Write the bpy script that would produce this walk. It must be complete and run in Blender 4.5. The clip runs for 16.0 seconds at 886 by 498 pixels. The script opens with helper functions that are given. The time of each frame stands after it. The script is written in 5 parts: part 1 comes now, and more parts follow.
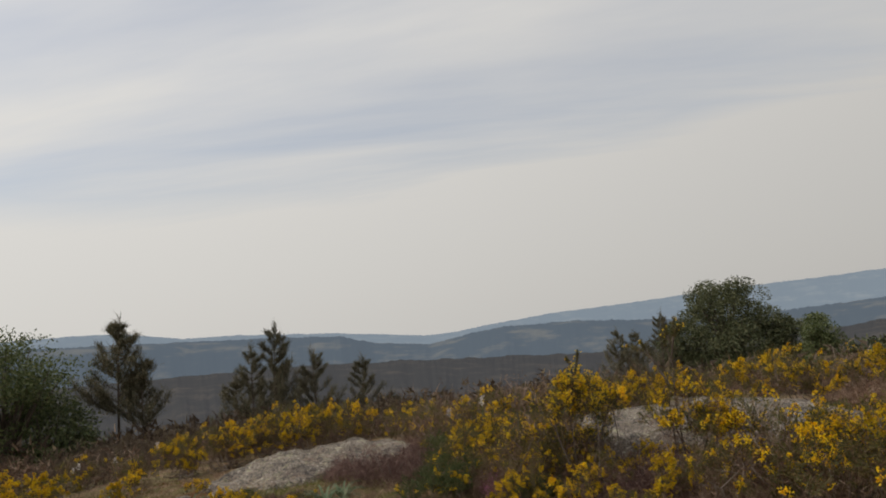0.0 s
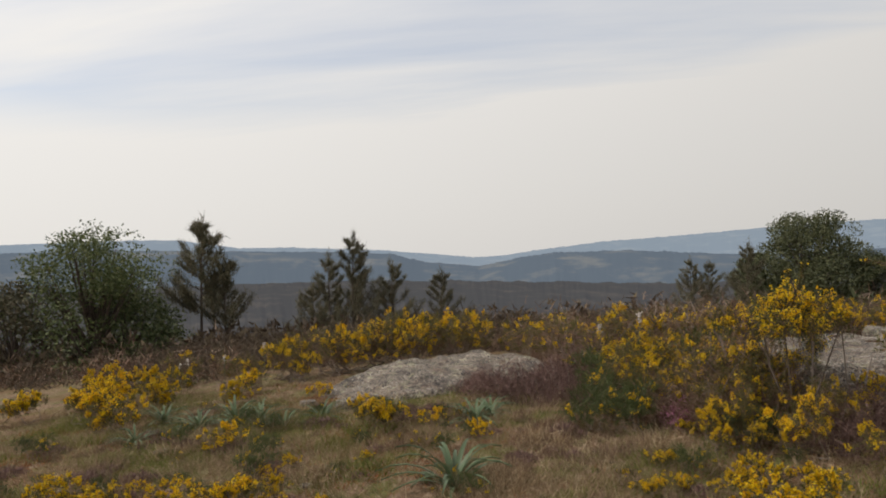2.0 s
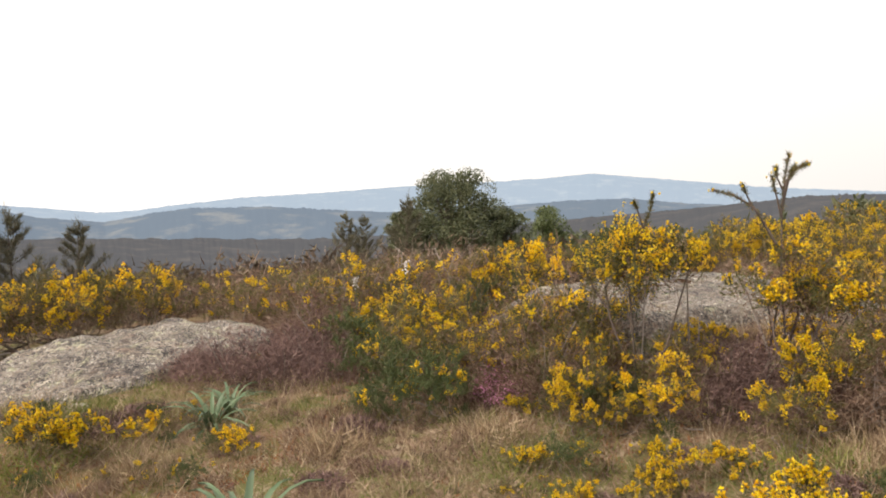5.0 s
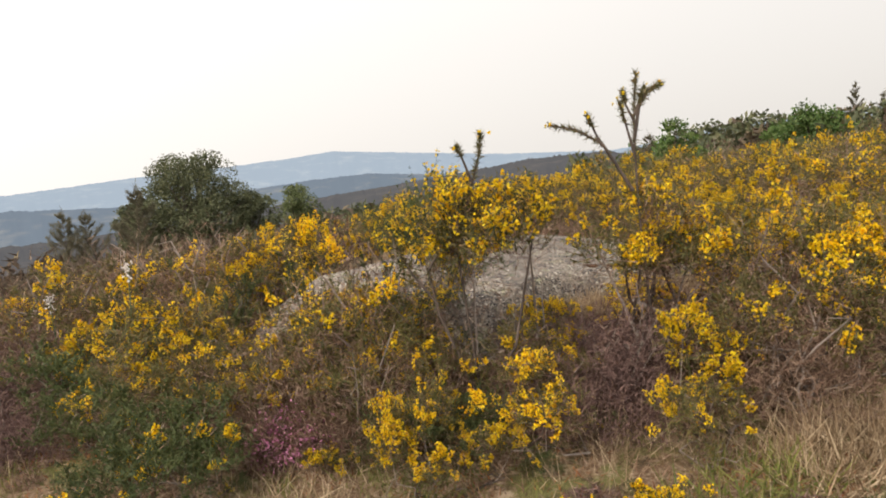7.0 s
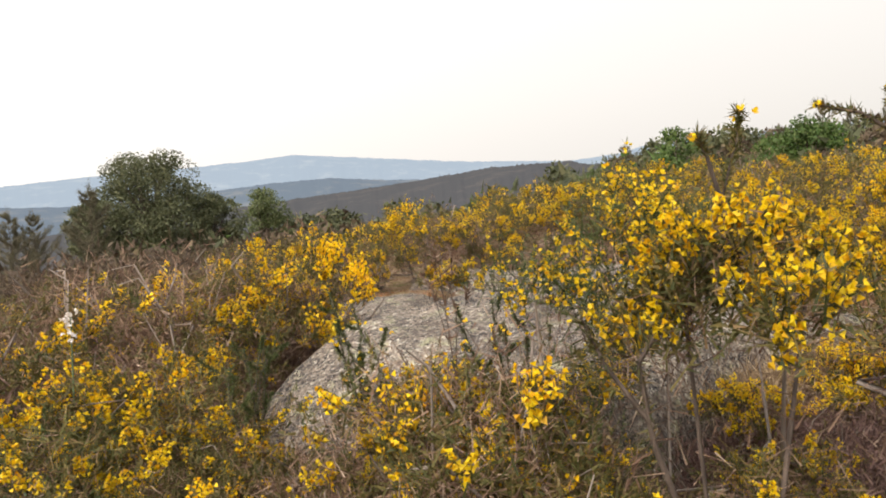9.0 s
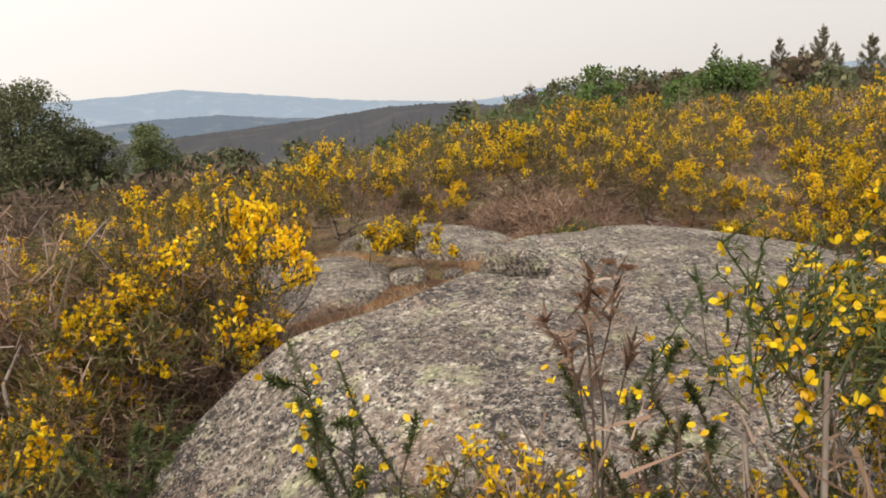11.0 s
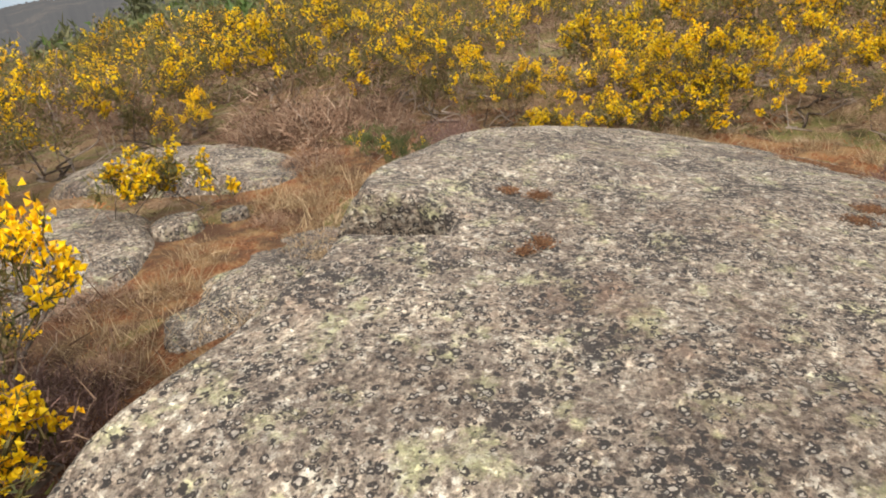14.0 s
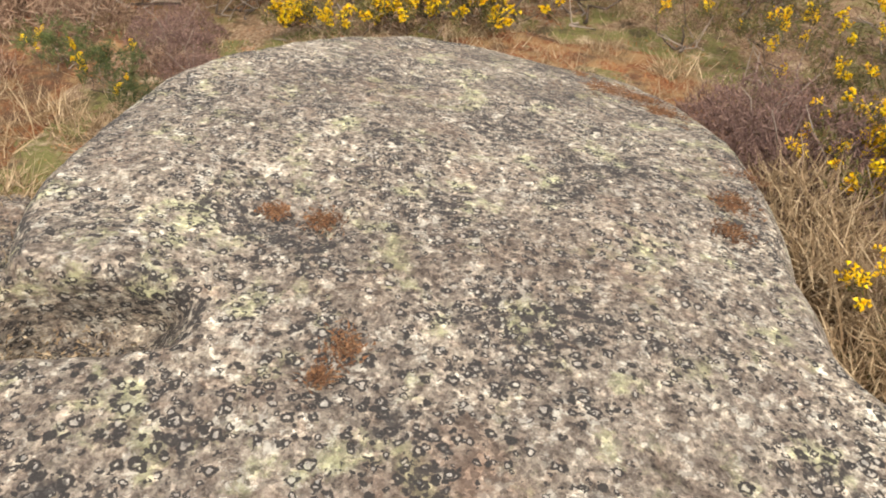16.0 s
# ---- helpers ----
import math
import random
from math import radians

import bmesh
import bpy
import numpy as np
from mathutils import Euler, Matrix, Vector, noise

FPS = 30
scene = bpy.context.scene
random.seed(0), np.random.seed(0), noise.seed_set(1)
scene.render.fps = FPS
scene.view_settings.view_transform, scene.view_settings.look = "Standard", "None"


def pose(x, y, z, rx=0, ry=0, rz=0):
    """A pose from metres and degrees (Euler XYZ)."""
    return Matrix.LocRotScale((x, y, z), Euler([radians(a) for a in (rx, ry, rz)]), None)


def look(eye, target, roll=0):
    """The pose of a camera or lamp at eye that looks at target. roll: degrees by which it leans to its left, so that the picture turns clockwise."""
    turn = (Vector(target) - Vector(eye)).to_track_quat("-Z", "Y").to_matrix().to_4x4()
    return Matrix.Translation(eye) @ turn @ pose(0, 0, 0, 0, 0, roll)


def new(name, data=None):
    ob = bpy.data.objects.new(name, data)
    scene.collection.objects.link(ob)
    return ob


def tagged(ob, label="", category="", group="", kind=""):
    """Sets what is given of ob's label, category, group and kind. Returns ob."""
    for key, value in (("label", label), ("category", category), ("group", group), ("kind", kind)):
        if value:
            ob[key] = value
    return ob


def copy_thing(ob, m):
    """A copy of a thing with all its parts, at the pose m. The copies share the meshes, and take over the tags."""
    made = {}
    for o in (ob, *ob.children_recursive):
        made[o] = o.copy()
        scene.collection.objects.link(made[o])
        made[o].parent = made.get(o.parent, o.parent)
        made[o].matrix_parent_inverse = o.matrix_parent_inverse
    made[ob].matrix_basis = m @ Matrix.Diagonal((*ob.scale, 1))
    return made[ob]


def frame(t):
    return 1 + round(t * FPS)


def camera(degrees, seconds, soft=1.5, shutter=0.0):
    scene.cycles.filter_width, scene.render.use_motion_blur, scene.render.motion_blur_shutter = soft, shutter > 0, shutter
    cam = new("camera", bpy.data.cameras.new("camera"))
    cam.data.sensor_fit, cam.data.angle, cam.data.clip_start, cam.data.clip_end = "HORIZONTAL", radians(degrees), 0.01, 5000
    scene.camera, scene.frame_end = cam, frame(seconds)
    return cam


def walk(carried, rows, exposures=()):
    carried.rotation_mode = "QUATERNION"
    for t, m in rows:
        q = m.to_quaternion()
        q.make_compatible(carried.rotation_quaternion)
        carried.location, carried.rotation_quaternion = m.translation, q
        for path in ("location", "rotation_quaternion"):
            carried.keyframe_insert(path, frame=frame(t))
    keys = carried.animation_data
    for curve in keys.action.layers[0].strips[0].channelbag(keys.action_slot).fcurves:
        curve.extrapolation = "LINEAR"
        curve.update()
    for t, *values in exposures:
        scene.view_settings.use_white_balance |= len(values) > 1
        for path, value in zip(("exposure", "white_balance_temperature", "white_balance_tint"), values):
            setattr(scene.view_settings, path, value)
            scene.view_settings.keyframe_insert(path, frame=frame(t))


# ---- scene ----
# lens and walk
cam = camera(62.3, 16.0, soft=1.9)
PATH = [
    (0, (1.609, -2.841, 2.12), (1.294, -0.878, 2.335), -5.3),
    (0.5, (1.2, -2.64, 2.084), (0.914, -0.668, 2.262), -3.0),
    (1, (0.793, -2.413, 2.061), (0.465, -0.442, 2.151), -4.8),
    (1.5, (0.348, -2.117, 2.04), (-0.122, -0.175, 2.121), -4.9),
    (2, (-0.011, -1.881, 1.957), (-0.479, 0.064, 1.969), -2.3),
    (2.5, (-0.369, -1.616, 1.961), (-0.738, 0.348, 1.861), -4.4),
    (3, (-0.594, -1.202, 1.934), (-1.062, 0.739, 1.83), -3.8),
    (3.5, (-0.814, -0.798, 1.873), (-1.132, 1.166, 1.667), -4.1),
    (4, (-1.008, -0.412, 1.82), (-1.086, 1.568, 1.546), -3.0),
    (4.5, (-1.179, 0.067, 1.786), (-1.081, 2.056, 1.595), -3.1),
    (5, (-1.295, 0.534, 1.732), (-0.812, 2.47, 1.593), -1.5),
    (7.5, (-0.68, 2.876, 1.585), (0.466, 4.495, 1.33), -5.0),
    (8, (-0.603, 3.404, 1.629), (0.587, 4.992, 1.382), -3.7),
    (8.5, (-0.539, 3.931, 1.638), (0.63, 5.539, 1.416), -3.9),
    (11, (0.322, 5.997, 1.564), (1.689, 7.4, 1.158), -3.3),
    (11.5, (0.3, 6.292, 1.628), (1.692, 7.633, 1.113), 3.1),
    (12, (0.368, 6.433, 1.614), (1.845, 7.684, 1.111), 3.6),
    (12.5, (0.541, 6.671, 1.601), (2.037, 7.875, 1.04), -4.7),
    (13, (0.635, 6.754, 1.58), (2.126, 7.906, 0.909), -10.6),
    (13.5, (0.765, 6.95, 1.526), (2.354, 7.909, 0.78), -7.5),
    (14, (0.882, 7.159, 1.544), (2.586, 7.9, 0.804), -5.1),
    (14.5, (1.088, 7.268, 1.505), (2.838, 7.852, 0.731), -7.0),
    (15, (1.304, 7.302, 1.511), (3.09, 7.52, 0.637), -4.3),
    (15.5, (1.656, 7.386, 1.512), (3.391, 7.53, 0.529), -5.3),
    (16, (1.87, 7.49, 1.651), (3.52, 7.55, 0.523), 1.3),
]
EXPO = [(0, -0.58, 6550, 11), (1, -0.58, 6550, 11), (1.5, -0.42, 6550, 12), (2, -0.30, 6550, 12), (2.5, -0.10, 6550, 12), (3, -0.14, 6600, 12), (3.5, 0.06, 6600, 12), (4, 0.38, 6650, 13), (5, 0.60, 6650, 13), (7.5, 0.38, 6650, 13), (8, 0.48, 6650, 13), (8.5, 0.56, 6650, 13), (11, 0.34, 6700, 13), (11.5, 0.56, 6700, 13), (12.5, 0.64, 6750, 12), (14, 0.74, 6800, 11), (15, 0.92, 6800, 11), (16, 1.0, 6800, 11)]
walk(cam, [(t, look(eye, target, roll)) for t, eye, target, roll in PATH], EXPO)

# ---- sky and sun: a thin bright overcast ----
SUN_AZ, SUN_EL = -105.0, 48.0          # degrees clockwise from +y, degrees up
world = bpy.data.worlds.new("world")
scene.world = world
world.use_nodes = True
wn, wl = world.node_tree.nodes, world.node_tree.links
wn.clear()


def wnode(kind, **kw):
    n = wn.new(kind)
    for k, v in kw.items():
        if k in n.inputs:
            n.inputs[k].default_value = v
    return n


w_out = wnode("ShaderNodeOutputWorld")
w_bg = wnode("ShaderNodeBackground", Strength=1.0)
w_sky = wnode("ShaderNodeTexSky")
w_sky.sky_type = "NISHITA"
w_sky.sun_disc = False
w_sky.sun_elevation = radians(SUN_EL)
w_sky.sun_rotation = radians(SUN_AZ)
w_sky.dust_density = 3.0
w_scale = wnode("ShaderNodeVectorMath")
w_scale.operation = "SCALE"
w_scale.inputs["Scale"].default_value = 0.19
wl.new(w_sky.outputs[0], w_scale.inputs[0])
w_tc = wnode("ShaderNodeTexCoord")
w_sep = wnode("ShaderNodeSeparateXYZ")
wl.new(w_tc.outputs["Generated"], w_sep.inputs[0])


def wmath(op, a, b):
    n = wn.new("ShaderNodeMath")
    n.operation = op
    for i, v in enumerate((a, b)):
        if isinstance(v, (int, float)):
            n.inputs[i].default_value = v
        else:
            wl.new(v, n.inputs[i])
    return n.outputs[0]


# the cloud layer is a flat sheet overhead, seen along z
up = wmath("ADD", wmath("MAXIMUM", w_sep.outputs[2], 0.0), 0.06)
w_vec = wnode("ShaderNodeCombineXYZ")
wl.new(wmath("DIVIDE", w_sep.outputs[0], up), w_vec.inputs[0])
wl.new(wmath("DIVIDE", w_sep.outputs[1], up), w_vec.inputs[1])
w_map = wnode("ShaderNodeMapping")
w_map.inputs["Rotation"].default_value = (0, 0, radians(32))
w_map.inputs["Scale"].default_value = (0.16, 0.62, 1)
w_map.inputs["Location"].default_value = (0.35, 0.1, 0)
wl.new(w_vec.outputs[0], w_map.inputs[0])
w_noise = wnode("ShaderNodeTexNoise", Scale=1.1, Detail=7.0, Roughness=0.52, Distortion=0.35)
wl.new(w_map.outputs[0], w_noise.inputs["Vector"])
w_ramp = wnode("ShaderNodeValToRGB")
w_ramp.color_ramp.elements[0].position, w_ramp.color_ramp.elements[0].color = 0.36, (0.0, 0.0, 0.0, 1)
w_ramp.color_ramp.elements[1].position, w_ramp.color_ramp.elements[1].color = 0.56, (1, 1, 1, 1)
wl.new(w_noise.outputs[0], w_ramp.inputs[0])
# towards the skyline the veil closes
w_low = wn.new("ShaderNodeMapRange")
w_low.inputs["From Min"].default_value, w_low.inputs["From Max"].default_value = 0.20, 0.255
w_low.inputs["To Min"].default_value, w_low.inputs["To Max"].default_value = 1.0, 0.0
w_edge = wmath("SUBTRACT", w_sep.outputs[2], wmath("MULTIPLY", w_sep.outputs[0], 0.08))
wl.new(wmath("ADD", w_edge, wmath("MULTIPLY", wmath("SUBTRACT", w_noise.outputs[0], 0.5), 0.12)), w_low.inputs["Value"])
w_cover = wmath("MAXIMUM", w_ramp.outputs[0], w_low.outputs[0])
w_cover2 = wmath("ADD", wmath("MULTIPLY", w_cover, 0.56), 0.41)
w_mix = wn.new("ShaderNodeMix")
w_mix.data_type = "RGBA"
wl.new(w_cover2, w_mix.inputs["Factor"])
wl.new(w_scale.outputs[0], w_mix.inputs[6])
w_glow = wn.new("ShaderNodeVectorMath")
w_glow.operation = "SCALE"
w_glow.inputs[0].default_value = (0.90, 0.885, 0.838)
# brighter overhead than near the skyline
wl.new(wmath("ADD", wmath("SUBTRACT", 0.90, wmath("MULTIPLY", w_sep.outputs[0], 0.25)), wmath("MULTIPLY", w_sep.outputs[2], 0.6)), w_glow.inputs["Scale"])
wl.new(w_glow.outputs[0], w_mix.inputs[7])
wl.new(w_mix.outputs[2], w_bg.inputs["Color"])
wl.new(w_bg.outputs[0], w_out.inputs[0])

sun_data = bpy.data.lights.new("sun", "SUN")
sun_data.energy, sun_data.angle, sun_data.color = 2.3, radians(4), (1.0, 0.95, 0.86)
sun = new("sun", sun_data)
sa, se = radians(SUN_AZ), radians(SUN_EL)
sun.matrix_world = look((0, 0, 60), (-math.sin(sa) * math.cos(se), -math.cos(sa) * math.cos(se), 60 - math.sin(se)))

# ---- materials ----


def material(name):
    m = bpy.data.materials.new(name)
    m.use_nodes = True
    nt = m.node_tree
    return m, nt.nodes, nt.links, nt.nodes["Principled BSDF"]


def ramp(nodes, links, src, stops):
    r = nodes.new("ShaderNodeValToRGB")
    e = r.color_ramp.elements
    while len(e) < len(stops):
        e.new(0.5)
    for el, (p, c) in zip(e, stops):
        el.position, el.color = p, (*c, 1)
    links.new(src, r.inputs[0])
    return r.outputs[0]


def coords(nodes, which="Object"):
    return nodes.new("ShaderNodeTexCoord").outputs[which]


def noise_tex(nodes, links, vec, scale, detail=4.0, rough=0.55):
    n = nodes.new("ShaderNodeTexNoise")
    n.inputs["Scale"].default_value, n.inputs["Detail"].default_value, n.inputs["Roughness"].default_value = scale, detail, rough
    links.new(vec, n.inputs["Vector"])
    return n.outputs[0]


def mixc(nodes, links, fac, a, b, mode="MIX"):
    n = nodes.new("ShaderNodeMix")
    n.data_type, n.blend_type = "RGBA", mode
    for i, v in ((0, fac), (6, a), (7, b)):
        if isinstance(v, (int, float)):
            n.inputs[i].default_value = v
        elif isinstance(v, tuple):
            n.inputs[i].default_value = (*v, 1)
        else:
            links.new(v, n.inputs[i])
    return n.outputs[2]


def calc(nodes, links, op, a, b=0.0):
    n = nodes.new("ShaderNodeMath")
    n.operation = op
    for i, v in ((0, a), (1, b)):
        if isinstance(v, (int, float)):
            n.inputs[i].default_value = v
        else:
            links.new(v, n.inputs[i])
    return n.outputs[0]


def bump(nodes, links, bsdf, height, strength, dist):
    b = nodes.new("ShaderNodeBump")
    b.inputs["Strength"].default_value, b.inputs["Distance"].default_value = strength, dist
    links.new(height, b.inputs["Height"])
    links.new(b.outputs[0], bsdf.inputs["Normal"])


def leafy(name, stops, rough=0.6, thin=0.25, patch=None):
    """Leaves, needles, petals and blades: the colour differs from piece to piece and from patch to patch."""
    m, n, l, p = material(name)
    geo = n.new("ShaderNodeNewGeometry")
    col = ramp(n, l, geo.outputs["Random Per Island"], stops)
    obj = n.new("ShaderNodeObjectInfo")
    val = n.new("ShaderNodeHueSaturation")
    big = noise_tex(n, l, geo.outputs["Position"], 1.7, 2.0)
    v = calc(n, l, "ADD", calc(n, l, "MULTIPLY", obj.outputs["Random"], 0.35), calc(n, l, "ADD", calc(n, l, "MULTIPLY", big, 0.6), 0.52))
    l.new(v, val.inputs["Value"])
    l.new(col, val.inputs["Color"])
    c = val.outputs[0]
    if patch:
        c = mixc(n, l, ramp(n, l, noise_tex(n, l, geo.outputs["Position"], patch[1], 3.0), [(0.45, (0, 0, 0)), (0.62, (1, 1, 1))]), c, patch[0])
    l.new(c, p.inputs["Base Color"])
    p.inputs["Roughness"].default_value = rough
    p.inputs["Specular IOR Level"].default_value = 0.25
    tr = n.new("ShaderNodeBsdfTranslucent")
    l.new(c, tr.inputs["Color"])
    mx = n.new("ShaderNodeMixShader")
    mx.inputs[0].default_value = thin
    l.new(p.outputs[0], mx.inputs[1])
    l.new(tr.outputs[0], mx.inputs[2])
    l.new(mx.outputs[0], n["Material Output"].inputs["Surface"])
    return m


M_NEEDLE = leafy("gorse_needles", [(0.0, (0.042, 0.052, 0.016)), (0.45, (0.105, 0.098, 0.028)), (0.8, (0.175, 0.135, 0.045)), (1.0, (0.23, 0.145, 0.068))])
M_GREEN = leafy("fresh_needles", [(0.0, (0.035, 0.050, 0.018)), (0.6, (0.070, 0.090, 0.028)), (1.0, (0.14, 0.14, 0.05))])
M_FLOWER = leafy("gorse_petals", [(0.0, (0.62, 0.32, 0.008)), (0.3, (0.76, 0.50, 0.010)), (0.85, (0.82, 0.62, 0.016)), (1.0, (0.72, 0.38, 0.012))], 0.5, 0.3)
M_DEAD = leafy("dead_twigs", [(0.0, (0.075, 0.042, 0.028)), (0.5, (0.19, 0.115, 0.076)), (0.85, (0.29, 0.195, 0.135)), (1.0, (0.40, 0.30, 0.22))], 0.85, 0.1)
M_HEATH = leafy("heather_sprigs", [(0.0, (0.085, 0.05, 0.042)), (0.6, (0.16, 0.095, 0.08)), (1.0, (0.25, 0.16, 0.13))], 0.85, 0.1)
M_PINK = leafy("heather_bells", [(0.0, (0.34, 0.09, 0.18)), (1.0, (0.58, 0.24, 0.38))], 0.6, 0.2)
M_STRAW = leafy("straw", [(0.0, (0.15, 0.095, 0.05)), (0.5, (0.29, 0.205, 0.12)), (1.0, (0.50, 0.39, 0.25))], 0.8, 0.2)
M_GRASS = leafy("grass", [(0.0, (0.085, 0.105, 0.022)), (0.6, (0.165, 0.175, 0.042)), (1.0, (0.28, 0.24, 0.085))], 0.7, 0.25)
M_RUST = leafy("rusty_moss", [(0.0, (0.14, 0.045, 0.020)), (0.55, (0.31, 0.110, 0.038)), (0.85, (0.40, 0.17, 0.065)), (1.0, (0.46, 0.34, 0.21))], 0.9, 0.1)
M_TUFT = leafy("dark_rusty_moss", [(0.0, (0.065, 0.034, 0.020)), (0.6, (0.14, 0.066, 0.032)), (1.0, (0.22, 0.125, 0.065))], 0.95, 0.05)
M_STRAP = leafy("strap_leaves", [(0.0, (0.055, 0.088, 0.042)), (1.0, (0.15, 0.20, 0.105))], 0.45, 0.2)
M_WHITE = leafy("pale_petals", [(0.0, (0.68, 0.62, 0.56)), (1.0, (0.82, 0.78, 0.74))], 0.6, 0.3)
M_PINE = leafy("pine_needles", [(0.0, (0.075, 0.076, 0.046)), (0.6, (0.135, 0.124, 0.075)), (1.0, (0.20, 0.16, 0.10))], 0.7, 0.2)
M_TREE = leafy("dark_leaves", [(0.0, (0.050, 0.060, 0.030)), (0.6, (0.092, 0.102, 0.047)), (1.0, (0.15, 0.145, 0.072))], 0.6, 0.15)
M_LEAF = leafy("light_leaves", [(0.0, (0.04, 0.08, 0.018)), (0.6, (0.085, 0.14, 0.032)), (1.0, (0.14, 0.18, 0.06))], 0.6, 0.25)
M_OAK = leafy("oak_leaves", [(0.0, (0.06, 0.08, 0.03)), (0.6, (0.11, 0.135, 0.05)), (1.0, (0.19, 0.20, 0.09))], 0.6, 0.25)
M_GREYWOOD = leafy("grey_wood", [(0.0, (0.16, 0.125, 0.10)), (1.0, (0.30, 0.25, 0.21))], 0.9, 0.0)
M_SHRUB = leafy("brown_shrub", [(0.0, (0.060, 0.042, 0.030)), (0.6, (0.105, 0.076, 0.052)), (1.0, (0.15, 0.115, 0.065))], 0.8, 0.1)


def bark_material():
    m, n, l, p = material("bark")
    v = coords(n)
    mp = n.new("ShaderNodeMapping")
    mp.inputs["Scale"].default_value = (1, 1, 0.25)
    l.new(v, mp.inputs[0])
    f = noise_tex(n, l, mp.outputs[0], 22, 5)
    l.new(ramp(n, l, f, [(0.3, (0.035, 0.025, 0.019)), (0.7, (0.13, 0.095, 0.072))]), p.inputs["Base Color"])
    p.inputs["Roughness"].default_value = 0.9
    bump(n, l, p, f, 0.6, 0.02)
    return m


def granite_material():
    """Weathered granite: grains, grey-green and pale lichen crusts, black ring lichens."""
    m, n, l, p = material("lichen_granite")
    v = coords(n)
    grain = noise_tex(n, l, v, 85, 5, 0.75)
    mid = noise_tex(n, l, v, 34, 5, 0.65)
    big = noise_tex(n, l, v, 2.3, 4)
    base = ramp(n, l, mid, [(0.30, (0.105, 0.084, 0.070)), (0.44, (0.165, 0.140, 0.122)), (0.56, (0.22, 0.195, 0.170)), (0.70, (0.31, 0.285, 0.248))])
    base = mixc(n, l, 0.85, base, ramp(n, l, grain, [(0.36, (0.22, 0.20, 0.19)), (0.47, (0.86, 0.82, 0.80)), (0.56, (1.15, 1.12, 1.08)), (0.66, (1.8, 1.76, 1.7))]), "MULTIPLY")
    gm = n.new("ShaderNodeMapping")
    gm.inputs["Location"].default_value = (7, 3, 1)
    l.new(v, gm.inputs[0])
    # pale, grey-green and brown crusts
    pale = noise_tex(n, l, v, 24, 8, 0.75)
    base = mixc(n, l, ramp(n, l, pale, [(0.545, (0, 0, 0)), (0.595, (0.85, 0.85, 0.85))]), base, (0.40, 0.378, 0.335))
    green = noise_tex(n, l, gm.outputs[0], 7, 8, 0.72)
    base = mixc(n, l, ramp(n, l, green, [(0.54, (0, 0, 0)), (0.64, (0.6, 0.6, 0.6))]), base, (0.33, 0.34, 0.20))
    brown = noise_tex(n, l, gm.outputs[0], 3.1, 7, 0.68)
    base = mixc(n, l, ramp(n, l, brown, [(0.54, (0, 0, 0)), (0.68, (0.6, 0.6, 0.6))]), base, (0.19, 0.13, 0.10))
    base = mixc(n, l, 0.9, base, ramp(n, l, big, [(0.34, (0.74, 0.70, 0.68)), (0.5, (1.0, 0.99, 0.98)), (0.66, (1.34, 1.34, 1.3))]), "MULTIPLY")
    # a mosaic of small crusts, each with its own tone
    shake = n.new("ShaderNodeTexNoise")
    shake.inputs["Scale"].default_value, shake.inputs["Detail"].default_value = 60, 4
    l.new(v, shake.inputs["Vector"])
    sv = n.new("ShaderNodeVectorMath")
    sv.operation = "MULTIPLY_ADD"
    l.new(shake.outputs[1], sv.inputs[0])
    sv.inputs[1].default_value = (0.03, 0.03, 0.03)
    l.new(v, sv.inputs[2])
    for scale, stops in ((85.0, [(0.0, (0.34, 0.33, 0.33)), (0.15, (0.70, 0.69, 0.68)), (0.6, (1.0, 1.0, 0.98)), (0.86, (1.25, 1.24, 1.2)), (1.0, (1.9, 1.88, 1.8))]), (30.0, [(0.0, (0.72, 0.70, 0.69)), (0.5, (1.0, 1.0, 0.98)), (1.0, (1.35, 1.34, 1.28))])):
        mo = n.new("ShaderNodeTexVoronoi")
        mo.inputs["Scale"].default_value = scale
        l.new(sv.outputs[0], mo.inputs["Vector"])
        ms_ = n.new("ShaderNodeSeparateColor")
        l.new(mo.outputs["Color"], ms_.inputs[0])
        base = mixc(n, l, 0.8, base, ramp(n, l, ms_.outputs[0], stops), "MULTIPLY")
    # black rings with a pale heart, in drifts
    wob = n.new("ShaderNodeTexNoise")
    wob.inputs["Scale"].default_value = 75
    wob.inputs["Detail"].default_value = 3
    l.new(v, wob.inputs["Vector"])
    wv = n.new("ShaderNodeVectorMath")
    wv.operation = "MULTIPLY_ADD"
    l.new(wob.outputs[1], wv.inputs[0])
    wv.inputs[1].default_value = (0.022, 0.022, 0.022)
    l.new(v, wv.inputs[2])
    # thickest on the flank away from the sun
    face = n.new("ShaderNodeSeparateXYZ")
    l.new(n.new("ShaderNodeNewGeometry").outputs["True Normal"], face.inputs[0])
    north = calc(n, l, "MULTIPLY", calc(n, l, "MAXIMUM", calc(n, l, "SUBTRACT", face.outputs[1], 0.08), 0.0), 0.40)
    drift = calc(n, l, "ADD", calc(n, l, "ADD", calc(n, l, "MULTIPLY", noise_tex(n, l, v, 3.8, 6, 0.68), 1.45), -0.235), north)
    for scale, lo, seed in ((31.0, 0.405, 0.0), (50.0, 0.42, 4.0)):
        mp = n.new("ShaderNodeMapping")
        mp.inputs["Location"].default_value = (seed, seed * 0.7, seed * 0.3)
        l.new(wv.outputs[0], mp.inputs[0])
        vo = n.new("ShaderNodeTexVoronoi")
        vo.inputs["Scale"].default_value = scale
        l.new(mp.outputs[0], vo.inputs["Vector"])
        sep = n.new("ShaderNodeSeparateColor")
